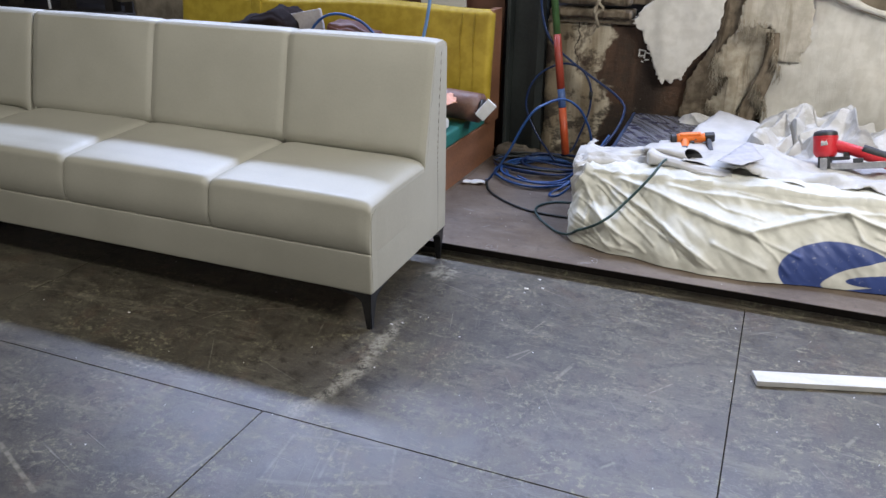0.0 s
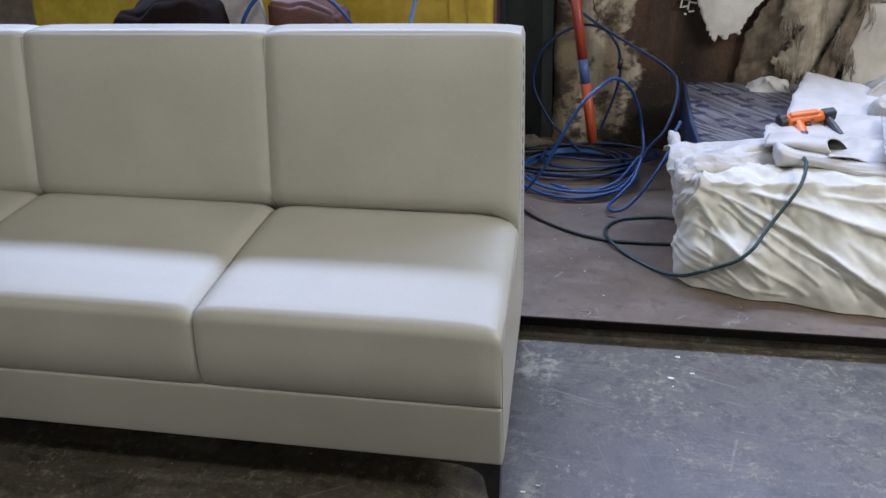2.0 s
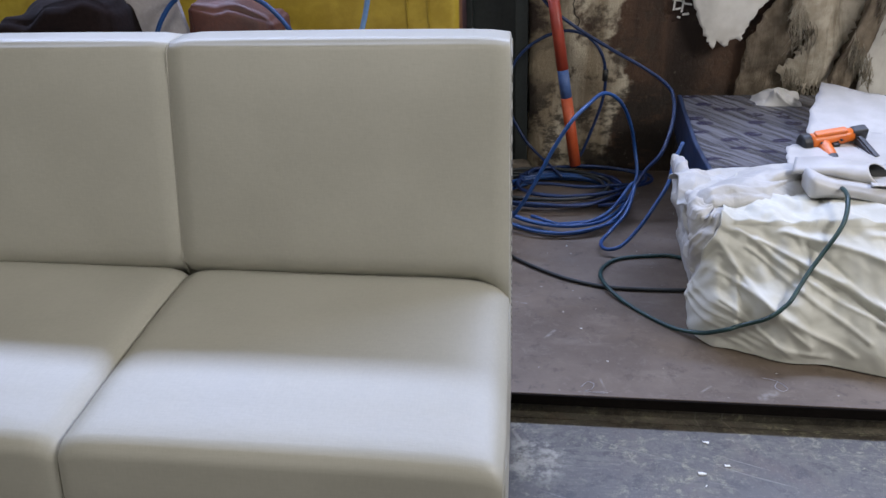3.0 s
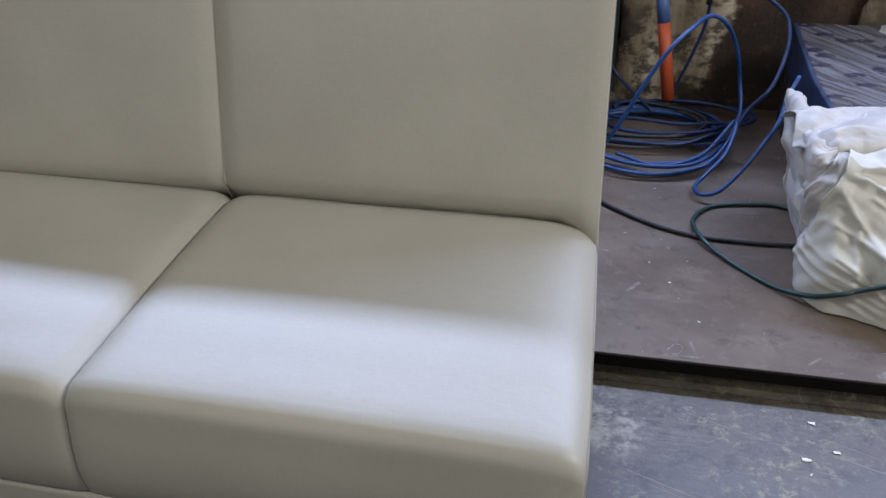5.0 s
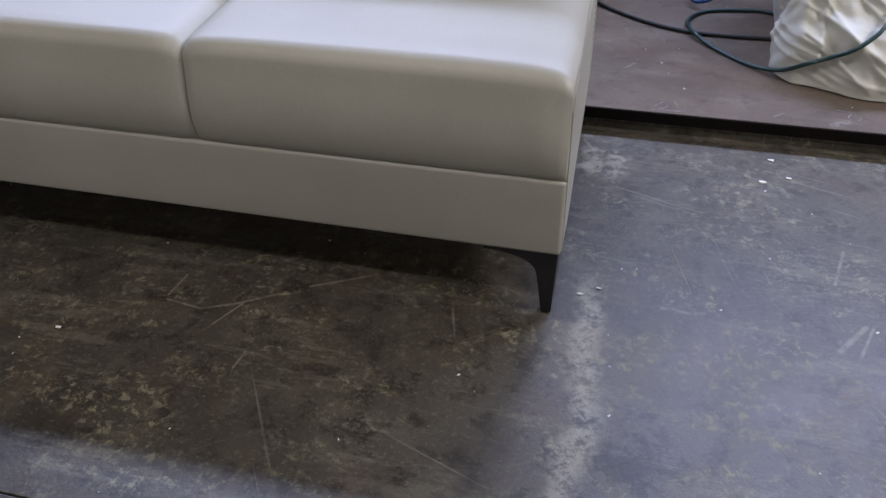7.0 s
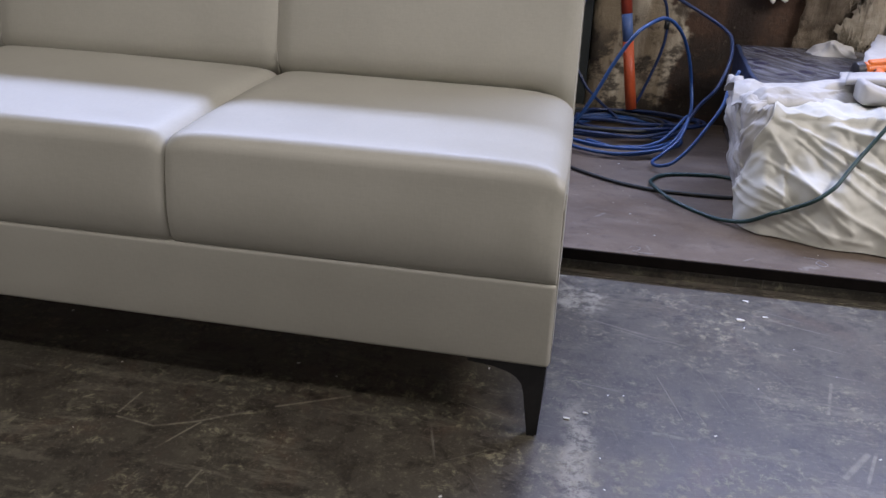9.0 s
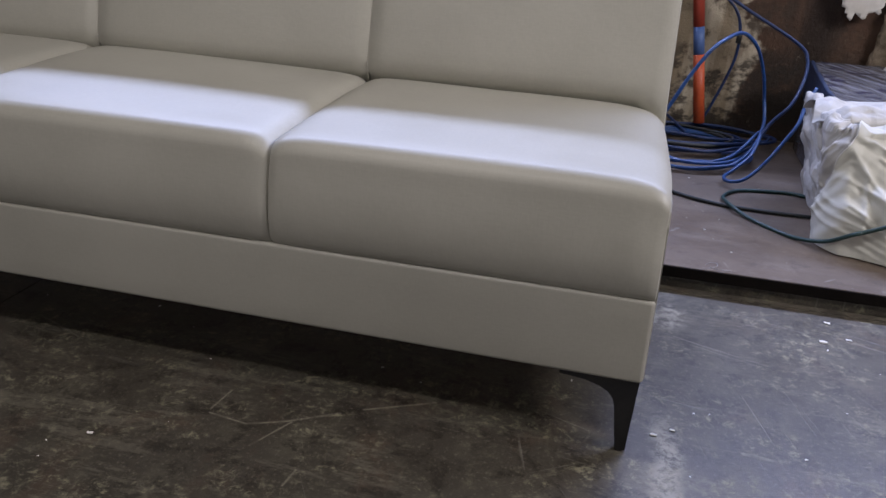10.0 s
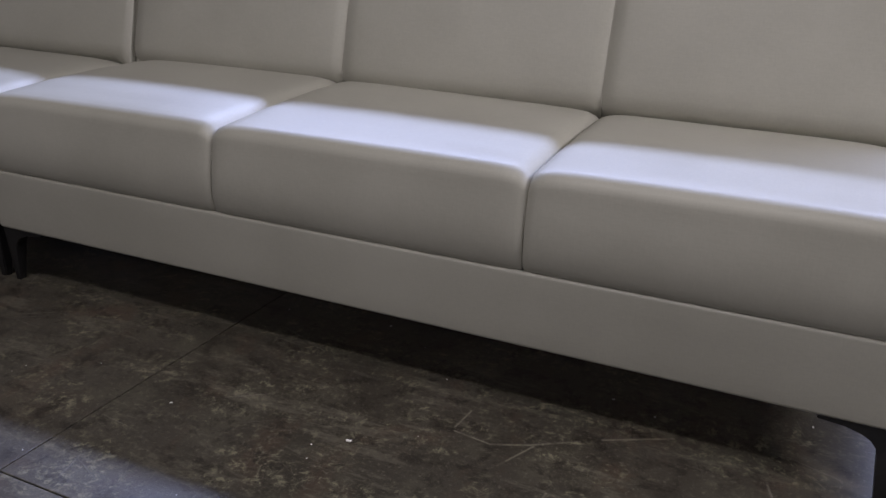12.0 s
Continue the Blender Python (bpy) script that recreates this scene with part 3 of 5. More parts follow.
def hall():
    floor = group_thing("floor", "dark worn film-faced boards laid edge to edge", "floor", kind="structure")
    joint = 0.0028
    long, wide = 2.44, 1.22
    bm = box((-long / 2 + joint / 2, -wide / 2 + joint / 2, -0.018), (long / 2 - joint / 2, wide / 2 - joint / 2, 0), 0.0015)
    sheet_mesh = mesh_of("floor_board", bm, FLOOR, False)
    rows = [(0.686 + wide / 2 + wide * k) for k in range(-5, 2)]
    for k, y in enumerate(rows):
        start = 1.147 - 1.22 * ((k + 0) % 2)
        for i in range(-3, 3):
            ob = new("floor_board", sheet_mesh)
            ob.parent = floor
            ob.location = (start + long * (i + 0.5), y, 0)
    bm = box((-7.2, -5.4, -0.1), (6.6, 3.2, -0.0185))
    part("subfloor", bm, EDGE, floor, smooth=False)

    deck = group_thing("raised_deck", "raised deck of worn brown boards with a dark front edge", "deck", kind="structure")
    for x0, x1 in ((-3.9, -2.70), (-2.697, -0.26), (-0.257, 1.86), (1.863, 3.42)):
        part("deck_board", box((x0, DECK_EDGE, DECK_Z - 0.018), (x1, 2.09, DECK_Z), 0.0015), DECK, deck, smooth=False)
    for x in (-3.0, -1.46, -0.2, 0.98, 2.2):
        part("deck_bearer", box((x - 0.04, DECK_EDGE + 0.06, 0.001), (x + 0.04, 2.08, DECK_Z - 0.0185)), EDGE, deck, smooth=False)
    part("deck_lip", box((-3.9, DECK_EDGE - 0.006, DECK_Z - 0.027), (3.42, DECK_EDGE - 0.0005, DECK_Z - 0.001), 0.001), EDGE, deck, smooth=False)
    # added upright strip in floor colour, standing in for the shaded floor below the lip
    part("deck_plinth", box((-3.9, DECK_EDGE + 0.004, 0.0005), (3.42, DECK_EDGE + 0.016, DECK_Z - 0.0185)), FLOOR, deck, smooth=False)

    wall = thing("wall_rear_low", sheet(110, 40, low_wall), WALL, "low plastered wall, stained brown and flaking, soiling and shade painted low down", "wall", kind="structure")
    thick(wall, 0.1)
    thing("wall_rear", box((-7.0, 3.1, -0.02), (6.5, 3.25, 3.2)), DARK, "dark boarded wall behind the stores", "wall", kind="structure", smooth=False)
    thing("wall_left", box((-7.15, -5.3, -0.02), (-7.0, 3.25, 3.2)), HALL, "plain plastered hall wall", "wall", kind="structure", smooth=False)
    thing("wall_right", box((6.5, -5.3, -0.02), (6.65, 3.25, 3.2)), HALL, "plain plastered hall wall", "wall", kind="structure", smooth=False)
    thing("wall_front", box((-7.15, -5.45, -0.02), (6.65, -5.3, 3.2)), HALL, "plain plastered hall wall", "wall", kind="structure", smooth=False)
    thing("ceiling", box((-7.15, -5.45, 3.2), (6.65, 3.25, 3.3)), CEILING, "dark sheet roof of the hall", "ceiling", kind="structure", smooth=False)


def low_wall(u, v):
    x, z = -0.03 + 3.6 * u, 0.0 + 0.79 * v
    lump = 0.018 * fold(x, 0, z, 3.0, False) + 0.008 * fold(x, 4, z, 14.0, False)
    return (x, 2.16 - lump, z)


# ---------------------------------------------------------------- the banquette
SEAT_W, BACK_LEAN = 0.637, 0.24


def leg_mesh():
    """A tapered leg whose top spreads into a curved bracket along the frame both ways."""
    bm = bmesh.new()
    for way in (0, 1):
        line = [(0.0, 0.0), (0.022, 0.0), (0.033, 0.085), (0.037, 0.100), (0.046, 0.111), (0.060, 0.119), (0.085, 0.126), (0.125, 0.130), (0.125, 0.1355), (0.0, 0.1355)]
        wide = [(0.014, 0.028 if h > 0.08 else 0.022) for _, h in line]
        loops = []
        for side in (0, 1):
            loop = []
            for (a, h), (_, w) in zip(line, wide):
                a = a + 0.010 * (1 - min(1, h / 0.1)) * (1 if a < 0.02 else 0)
                b = (0.006 if h < 0.05 else 0.0) if not side else w
                loop.append(bm.verts.new((-a, b, h) if not way else (-b, a, h)))
            loops.append(loop)
        bm.faces.new(loops[0]), bm.faces.new(loops[1][::-1])
        for i in range(len(line)):
            j = (i + 1) % len(line)
            bm.faces.new((loops[0][i], loops[0][j], loops[1][j], loops[1][i]))
    return mesh_of("leg", bm, BLACK_WOOD, False)


LEG = leg_mesh()


def banquette(x_right, seats, label, group):
    """A run of padded seats on one plinth rail with a leaning backrest; x_right is its right-hand end."""
    width = 1.932 if seats == 3 else SEAT_W * seats
    sofa = group_thing("banquette", label, "sofa", (x_right, 0, 0), group)
    seat_at = [-SEAT_W * k for k in range(seats + 1)]
    back_at = list(seat_at)
    if seats == 3:
        seat_at[1:], back_at[1:] = (-0.622, -1.278, -width), (-0.629, -1.272, -width)
    part("base_rail", soft_box((-width, 0.001, 0.136), (0, 0.665, 0.279), 0.007, (0.0, 0.001, 0), (30, 8, 4)), VINYL, sofa, "vinyl-covered base rail")
    for k in range(seats):
        a, b = seat_at[k + 1], seat_at[k]
        end_r, end_l = k == 0, k == seats - 1

        def crown(p, a=a, b=b, end_r=end_r, end_l=end_l):
            u, v = (p.x - a) / (b - a), p.y / 0.5
            top = max(0.0, min(1.0, (p.z - 0.30) / 0.15))
            # the seam pulls the top down, and the front edge rolls over
            dip = 0.0
            if not end_r:
                dip += 1.45 * math.exp(-(b - p.x) / 0.014)
            if not end_l:
                dip += 0.75 * math.exp(-(p.x - a) / 0.018)
            roll = 0.006 * math.exp(-max(0.0, p.y) / 0.05)
            tuck = 0.030 * math.exp(-max(0.0, 0.512 - p.y) / 0.010) - 0.008 * max(0.0, min(1.0, (p.y - 0.08) / 0.26))
            side = 0.0
            if end_r:
                side += 0.024 * math.exp(-max(0.0, b - p.x) / 0.042) * (0.45 + 0.75 * max(0, v - 0.4)) + 0.013 * math.exp(-max(0.0, b - p.x) / 0.012)
            if end_l:
                side += 0.024 * math.exp(-max(0.0, p.x - a) / 0.042) * (0.45 + 0.75 * max(0, v - 0.4)) + 0.013 * math.exp(-max(0.0, p.x - a) / 0.012)
            rise = 0.014 * max(0.0, min(1.0, (-0.35 - p.x) / 0.95)) * max(0.0, min(1.0, p.y / 0.46))
            z = p.z - top * (0.016 * dip + roll + tuck + side - rise)
            belly = max(0.0, 1 - ((p.z - 0.375) / 0.10) ** 2) * min(1.0, (b - p.x) / 0.04 if end_r else 1.0) * min(1.0, (p.x - a) / 0.04 if end_l else 1.0)
            slope = max(0.0, min(1.0, (p.z - 0.31) / 0.135))
            under = 0.007 * math.exp(-max(0.0, p.z - 0.272) / 0.014) + 0.012 * slope * slope * (3 - 2 * slope) - 0.001
            y = p.y + (0.0035 * dip * (1 - top * 0.3) - 0.009 * belly + under if p.y < 0.1 else 0)
            return (p.x, y, z)

        seat_ob = part("seat_cushion", soft_box((a - 0.0004, 0.0, 0.2665), (b + 0.0004, 0.52, 0.461), (0.003, 0.024, 0.023), (0.0, 0.0, 0.006), (44, 20, 14), warp=crown), VINYL, sofa)

        edge = b
        a, b = back_at[k + 1], back_at[k]

        def lean(p, a=a, b=b, end_r=end_r, end_l=end_l):
            h = (p.z - 0.46) / 0.43
            dip = 0.0
            if not end_r:
                dip += math.exp(-(b - p.x) / 0.010)
            if not end_l:
                dip += math.exp(-(p.x - a) / 0.010)
            front = 1 if p.y < 0.54 else 0
            hollow = 0.010 * math.exp(-((h - 0.92) ** 2) / 0.003) * front
            return (p.x, p.y + BACK_LEAN * (p.z - 0.46) + 0.0015 * dip * front + hollow * 0.3 + 0.020 * min(4.0, (max(0.0, 0.505 - p.z) / 0.038) ** 2) * front * (min(1.0, max(0.0, b - p.x) / 0.06) if end_r else 1.0), p.z - 0.004 * dip * (1 if h > 0.9 else 0))

        back_ob = part("back_cushion", soft_box((a - 0.0004, 0.478, 0.395), (b + 0.0004, 0.575, 0.877), (0.0025, 0.020, 0.016), (0.0, 0.012, 0.003), (20, 4, 18), warp=lean), VINYL, sofa)
        if k:
            for owner, line in (
                (seat_ob, [(edge, 0.005, 0.285), (edge, 0.0035, 0.35), (edge, 0.012, 0.410), (edge, 0.025, 0.4335), (edge, 0.050, 0.4425), (edge, 0.15, 0.445), (edge, 0.3, 0.446 + 0.006 * min(1, k)), (edge, 0.46, 0.437 + 0.010 * min(1, k - 0.3))]),
                (back_ob, [(b, 0.502, 0.455), (b, 0.4893, 0.490), (b, 0.4921, 0.507), (b, 0.5136, 0.60), (b, 0.5496, 0.75), (b, 0.5726, 0.845), (b, 0.5843, 0.8675), (b, 0.5965, 0.8720)]),
            ):
                part("seam", tube(line, 0.0017, 6, 4), SEAM, owner, "stitched seam")
    # the backrest's frame, covered in the same vinyl, wedge-shaped at the ends
    bm = bmesh.new()
    prof = [(0.520, 0.283), (0.520, 0.452), (0.576, 0.47), (0.669, 0.853), (0.681, 0.871), (0.692, 0.865), (0.692, 0.136), (0.667, 0.136), (0.667, 0.283)]
    ends = [[bm.verts.new((x, y, z)) for y, z in prof] for x in (-width + 0.001, -0.001)]
    bm.faces.new(ends[0]), bm.faces.new(ends[1][::-1])
    for i in range(len(prof)):
        j = (i + 1) % len(prof)
        bm.faces.new((ends[0][i], ends[0][j], ends[1][j], ends[1][i]))
    bmesh.ops.bevel(bm, geom=bm.edges[:], offset=0.004, segments=2, affect="EDGES")
    part("back_frame", bm, VINYL, sofa, smooth=False)
    side = [(0.012, 0.138), (0.008, 0.300), (0.010, 0.395), (0.022, 0.416), (0.045, 0.426), (0.300, 0.428), (0.470, 0.426), (0.488, 0.456), (0.500, 0.490), (0.522, 0.600), (0.575, 0.826), (0.591, 0.853), (0.617, 0.863), (0.676, 0.863), (0.690, 0.851), (0.6925, 0.137)]
    for a, b in ((-0.012, 0.0012), (-width - 0.0012, -width + 0.012)):
        bm = bmesh.new()
        ends = [[bm.verts.new((x, y, z)) for y, z in side] for x in (a, b)]
        bm.faces.new(ends[0]), bm.faces.new(ends[1][::-1])
        for i in range(len(side)):
            j = (i + 1) % len(side)
            bm.faces.new((ends[0][i], ends[0][j], ends[1][j], ends[1][i]))
        bmesh.ops.bevel(bm, geom=bm.edges[:], offset=0.0015, segments=2, affect="EDGES")
        part("side_panel", bm, VINYL, sofa, "flush vinyl side panel", smooth=False)
    for x in (0.0012, -width - 0.0012):
        line = [(x, 0.612, 0.145), (x, 0.611, 0.30), (x, 0.606, 0.50), (x, 0.638, 0.85)]
        seam = part("seam", tube(line, 0.0016, 6, 4), SEAM, sofa, "stitched side seam")
        bm = bmesh.new()
        run = curve_through(line, 24)
        for p, q in list(zip(run, run[1:]))[::2]:
            tube([(x + math.copysign(0.0012, x + 0.5), p.y - 0.005, p.z), (x + math.copysign(0.0012, x + 0.5), q.y - 0.005, q.z)], 0.0011, 5, 0, bm)
        part("stitching", bm, STITCH, seam, "dashed dark stitching")
    for x, y, turn in ((-0.004, 0.006, 0), (-width + 0.004, 0.006, 90), (-0.004, 0.686, -90), (-width + 0.004, 0.686, 180)):
        ob = new("leg", LEG)
        ob.parent = sofa
        ob.matrix_basis = leg_pose(x, y, turn)
        ob["label"] = "black tapered leg"
    return sofa


def draw_in(sofa):
    """The right-hand end is not quite square: it draws in towards the rear."""
    seen = set()
    for ob in sofa.children_recursive:
        if ob.name.startswith("leg"):
            x, y, _ = ob.matrix_basis.translation
            if x > -0.1 and y > 0.4:
                ob.matrix_basis = Matrix.Translation((-0.021, 0, 0)) @ ob.matrix_basis
            continue
        if ob.data.name in seen:
            continue
        seen.add(ob.data.name)
        for v in ob.data.vertices:
            near = max(0.0, 1 + v.co.x / 0.35)
            v.co.x -= 0.022 * near * max(0.0, min(1.0, (v.co.y - 0.10) / 0.54))
            v.co.z -= 0.008 * math.exp(min(0.0, v.co.x + 0.01) / 0.022) * max(0.0, min(1.0, (v.co.z - 0.82) / 0.05))


def leg_pose(x, y, turn):
    flip = {0: (1, 1), 90: (-1, 1), -90: (1, -1), 180: (-1, -1)}[turn]
    return Matrix.Translation((x, y, 0)) @ Matrix.Diagonal((flip[0], flip[1], 1, 1))


# ---------------------------------------------------------------- the covered mattress and what lies on it
MAT_LO, MAT_HI = Vector((0.485, 1.07, DECK_Z)), Vector((2.55, 1.98, 0.335))


def wrapped_mattress():
    ob = group_thing("wrapped_mattress", "mattress in grey printed wrapping film, blue along one end", "mattress", (0, 0, 0))
    def lie(p):
        return (p.x + 0.03 * max(0.0, 1.6 - p.y) * (1 if p.x < 1 else 0), p.y, p.z + (0.006 * fold(p.x, p.y, 0, 9) + 0.10 * max(0, p.y - 1.6) if p.z > 0.2 else 0))

    part("mattress_body", soft_box(MAT_LO, MAT_HI, 0.014, (0.0, 0.0, 0.008), (40, 24, 6), warp=lie), FILM, ob)
    part("blue_end", soft_box((MAT_LO.x - 0.006, 1.10, 0.21), (MAT_LO.x + 0.008, MAT_HI.y - 0.01, MAT_HI.z + 0.005), 0.004, (0, 0, 0), (3, 24, 3), warp=lie), BLUE_END, ob, "blue film end strip")
    return ob


def crease_at(x, h, lines):
    """How strongly the creased lines of a hanging cloth push out at x metres along and h metres down."""
    out = 0.0
    for amp, wide, pts in lines:
        near = 9.0
        for (a, b), (c, d) in zip(pts, pts[1:]):
            size = (c - a) ** 2 + (d - b) ** 2
            t = max(0.0, min(1.0, ((x - a) * (c - a) + (h - b) * (d - b)) / size))
            near = min(near, math.hypot(x - a - t * (c - a), h - b - t * (d - b)))
        out += amp * math.exp(-near / (0.6 * wide))
    return out


CREASES = (
    (0.036, 0.026, [(0.60, 0.02), (0.87, 0.11), (1.12, 0.175), (1.30, 0.11), (1.44, 0.05), (1.60, 0.11), (1.95, 0.17)]),
    (0.024, 0.014, [(0.54, 0.05), (0.75, 0.17), (0.95, 0.30)]),
    (0.022, 0.012, [(0.74, 0.15), (0.86, 0.24), (1.02, 0.33)]),
    (-0.016, 0.010, [(0.70, 0.15), (0.84, 0.25), (0.95, 0.33)]),
    (0.022, 0.012, [(0.46, 0.15), (0.60, 0.24), (0.75, 0.33)]),
    (0.020, 0.012, [(0.46, 0.22), (0.62, 0.33)]),
    (0.022, 0.014, [(0.45, 0.04), (0.50, 0.14), (0.49, 0.30)]),
    (-0.018, 0.012, [(0.66, 0.06), (0.80, 0.20), (0.88, 0.31)]),
    (0.018, 0.014, [(1.00, 0.24), (1.20, 0.31)]),
    (0.020, 0.016, [(1.44, 0.05), (1.50, 0.16), (1.70, 0.24)]),
    (0.020, 0.024, [(0.80, 0.03), (1.20, 0.055), (1.60, 0.04)]),
    (0.018, 0.009, [(0.50, 0.02), (0.58, 0.10), (0.72, 0.20), (0.86, 0.26)]),
    (0.016, 0.008, [(0.52, 0.08), (0.66, 0.20), (0.78, 0.29)]),
    (0.016, 0.008, [(0.47, 0.10), (0.55, 0.21), (0.66, 0.31)]),
    (-0.014, 0.009, [(0.62, 0.10), (0.74, 0.20), (0.92, 0.27)]),
    (0.015, 0.008, [(0.46, 0.28), (0.70, 0.34)]),
    (0.014, 0.008, [(0.45, 0.32), (0.60, 0.355)]),
    (0.014, 0.008, [(0.80, 0.24), (1.00, 0.33)]),
    (0.015, 0.009, [(0.90, 0.13), (1.14, 0.19), (1.30, 0.25)]),
    (0.012, 0.008, [(1.12, 0.175), (1.22, 0.25), (1.28, 0.32)]),
    (0.013, 0.010, [(1.55, 0.14), (1.80, 0.20), (2.1, 0.22)]),
    (0.013, 0.009, [(1.05, 0.02), (1.30, 0.06), (1.44, 0.05)]),
    (0.010, 0.007, [(0.63, 0.03), (0.66, 0.10), (0.64, 0.18)]),
    (0.010, 0.007, [(0.95, 0.05), (1.02, 0.10), (1.16, 0.13)]),
    (0.024, 0.012, [(0.43, 0.04), (0.39, 0.16), (0.40, 0.33)]),
    (0.020, 0.010, [(0.30, 0.02), (0.35, 0.15), (0.36, 0.30)]),
    (0.018, 0.010, [(0.22, 0.03), (0.28, 0.20), (0.30, 0.34)]),
    (-0.015, 0.012, [(0.33, 0.05), (0.38, 0.22)]),
    (0.018, 0.009, [(0.36, 0.24), (0.50, 0.28)]),
    (0.016, 0.008, [(0.38, 0.28), (0.56, 0.325)]),
    (0.015, 0.008, [(0.39, 0.205), (0.48, 0.25), (0.58, 0.30)]),
)


def tarpaulin():
    """A printed tarpaulin over the mattress's front half, hanging to the deck in long slack folds."""
    x0, x1, corner, r = 0.425, 2.62, 0.455, 0.060
    ob = group_thing("tarpaulin", "cream woven tarpaulin with a round blue print, slack over the mattress", "tarpaulin")

    def foot(x):
        # where the hem lies on the deck
        x = max(x, 0.43)
        return 0.885 - 0.085 * math.exp(-(((x - 1.02) / 0.33) ** 2)) + 0.04 * math.exp(-(((x - 0.43) / 0.12) ** 2)) + 0.012 * noise.noise(Vector((x * 9, 0, 4)))

    def cloth(x, v, lift=0.0):
        # x runs along the front and, short of the corner, on round it along the end
        e = max(0.0, corner - x)
        a = min(e / r, math.pi / 2)
        ca, sa = math.cos(a), math.sin(a)
        px, py = max(x, corner) - r * sa, 1.03 + r * (1 - ca) + max(0.0, e - r * math.pi / 2)
        top = (0.24 + 0.03 * math.sin(7 * (x - x0) / (x1 - x0)) + 0.10 * max(0.0, min(1.0, (x - 0.66) / 0.08))) * (1 - 0.86 * sa)
        s = v * (top + 0.36)
        wx = x + 0.06 * noise.noise(Vector((x * 3.1, s * 3.6, 8.0)))
        ws = s + 0.05 * noise.noise(Vector((x * 3.4, s * 3.2, 2.0)))
        slack = fold(wx, ws * 0.8, 6.0, 2.2, False)
        fine = max(0.0, fold(wx * 0.8, ws * 2.0 - wx * 0.9, 2.0, 4.5)) ** 2.5
        tiny = 0.6 * noise.noise(Vector((x * 16, s * 22, 1.0)))
        crush = 0.75 * crumple(x - 0.9 * s, 0.30 * (x + s), 21, 0.085, 5) + 0.25 * crumple(x, s, 45, 0.11, 4) - 0.5
        left = math.exp(-((x - x0) / 0.28) ** 2) if x > x0 else 1.0
        small = crumple(x - 0.8 * s, 0.35 * (x + s), 33, 0.030, 4) - 0.5
        sharp = crumple(x - 0.5 * s, 0.6 * s + 0.2 * x, 71, 0.017, 3) - 0.5
        crush = crush * (0.030 + 0.036 * left) + small * (0.010 + 0.022 * left) + sharp * (0.002 + 0.009 * left)
        if s < top:
            k = s / top
            inward = top - s
            z = MAT_HI.z + 0.024 + 0.012 * slack + 0.008 * fine + 0.002 * tiny + 0.8 * crush - 0.010 * k**5 + lift
            return (px + sa * inward, py + ca * inward, z)
        h = s - top
        d = h / 0.36
        hang = 0.5 - 0.5 * math.cos(math.pi * min(1, d * 1.1))
        lean = (1.03 - foot(x)) * (0.35 * d + 0.65 * hang**0.8) * (1 - sa) - 0.050 * d * sa
        z = MAT_HI.z - (MAT_HI.z - DECK_Z) * (0.25 * d * d + 0.75 * d)
        room = math.sin(math.pi * min(1, 0.14 + 0.82 * d)) ** 0.6
        warp_h = h + 0.012 * noise.noise(Vector((x * 6, h * 6, 5)))
        warp_x = x + 0.014 * noise.noise(Vector((x * 6, h * 6, 11)))
        out = (0.95 * crease_at(warp_x, warp_h, CREASES) + 0.012 * slack + 0.004 * fine + 0.0025 * tiny + 1.1 * crush) * 0.72 * room + lift
        return (px - sa * (lean + out), py - ca * (lean + out), max(z + 0.35 * out, DECK_Z + 0.003 + lift))

    def hem(v):
        # the cream side's edge, slanting round the corner towards its foot
        return 0.392 + 0.15 * (1 - v) ** 1.6 + 0.010 * noise.noise(Vector((v * 7, 1, 2)))

    def front(u, v):
        x = hem(v) + (x1 - hem(v)) * u
        return cloth(x, v, 0.005 * math.exp(-(x - hem(v)) / 0.010))

    def end(u, v):
        x = 0.02 + (hem(v) + 0.02 - 0.02) * u
        return cloth(x, v, -0.004)

    thick(part("drape", sheet(480, 150, front), TARP, ob), 0.0025)
    thick(part("gathered_end", sheet(110, 110, end), WHITE_SHEET, ob, "white inner side gathered round the end"), 0.0025)

    def collar(u, v):
        # the edge turned back over the corner in puffy folds
        a, b = 0.36 * u, 0.26 * v
        big = crumple(a + 0.4 * b, b, 17, 0.10, 4)
        small = crumple(a, b + 0.3 * a, 29, 0.035, 4) - 0.5
        x = 0.405 + 0.34 * u - 0.035 * v * (1 - u) + 0.05 * (big - 0.5)
        y = 1.045 + 0.15 * u + 0.26 * v * (1 - 0.35 * u) + 0.05 * (crumple(b, a, 5, 0.09, 3) - 0.5)
        rim = math.sin(math.pi * min(1, max(0, v))) ** 0.5 * min(1.0, 5 * (1 - u)) ** 0.5
        z = MAT_HI.z + 0.008 + rim * (0.010 + 0.095 * max(0.0, big - 0.18)) + 0.016 * small - 0.45 * max(0, 0.12 - u) * (1 - v)
        return (x, y, z)

    thick(part("turned_edge", sheet(100, 80, collar), WHITE_SHEET, ob, "white inner side turned back"), 0.003)


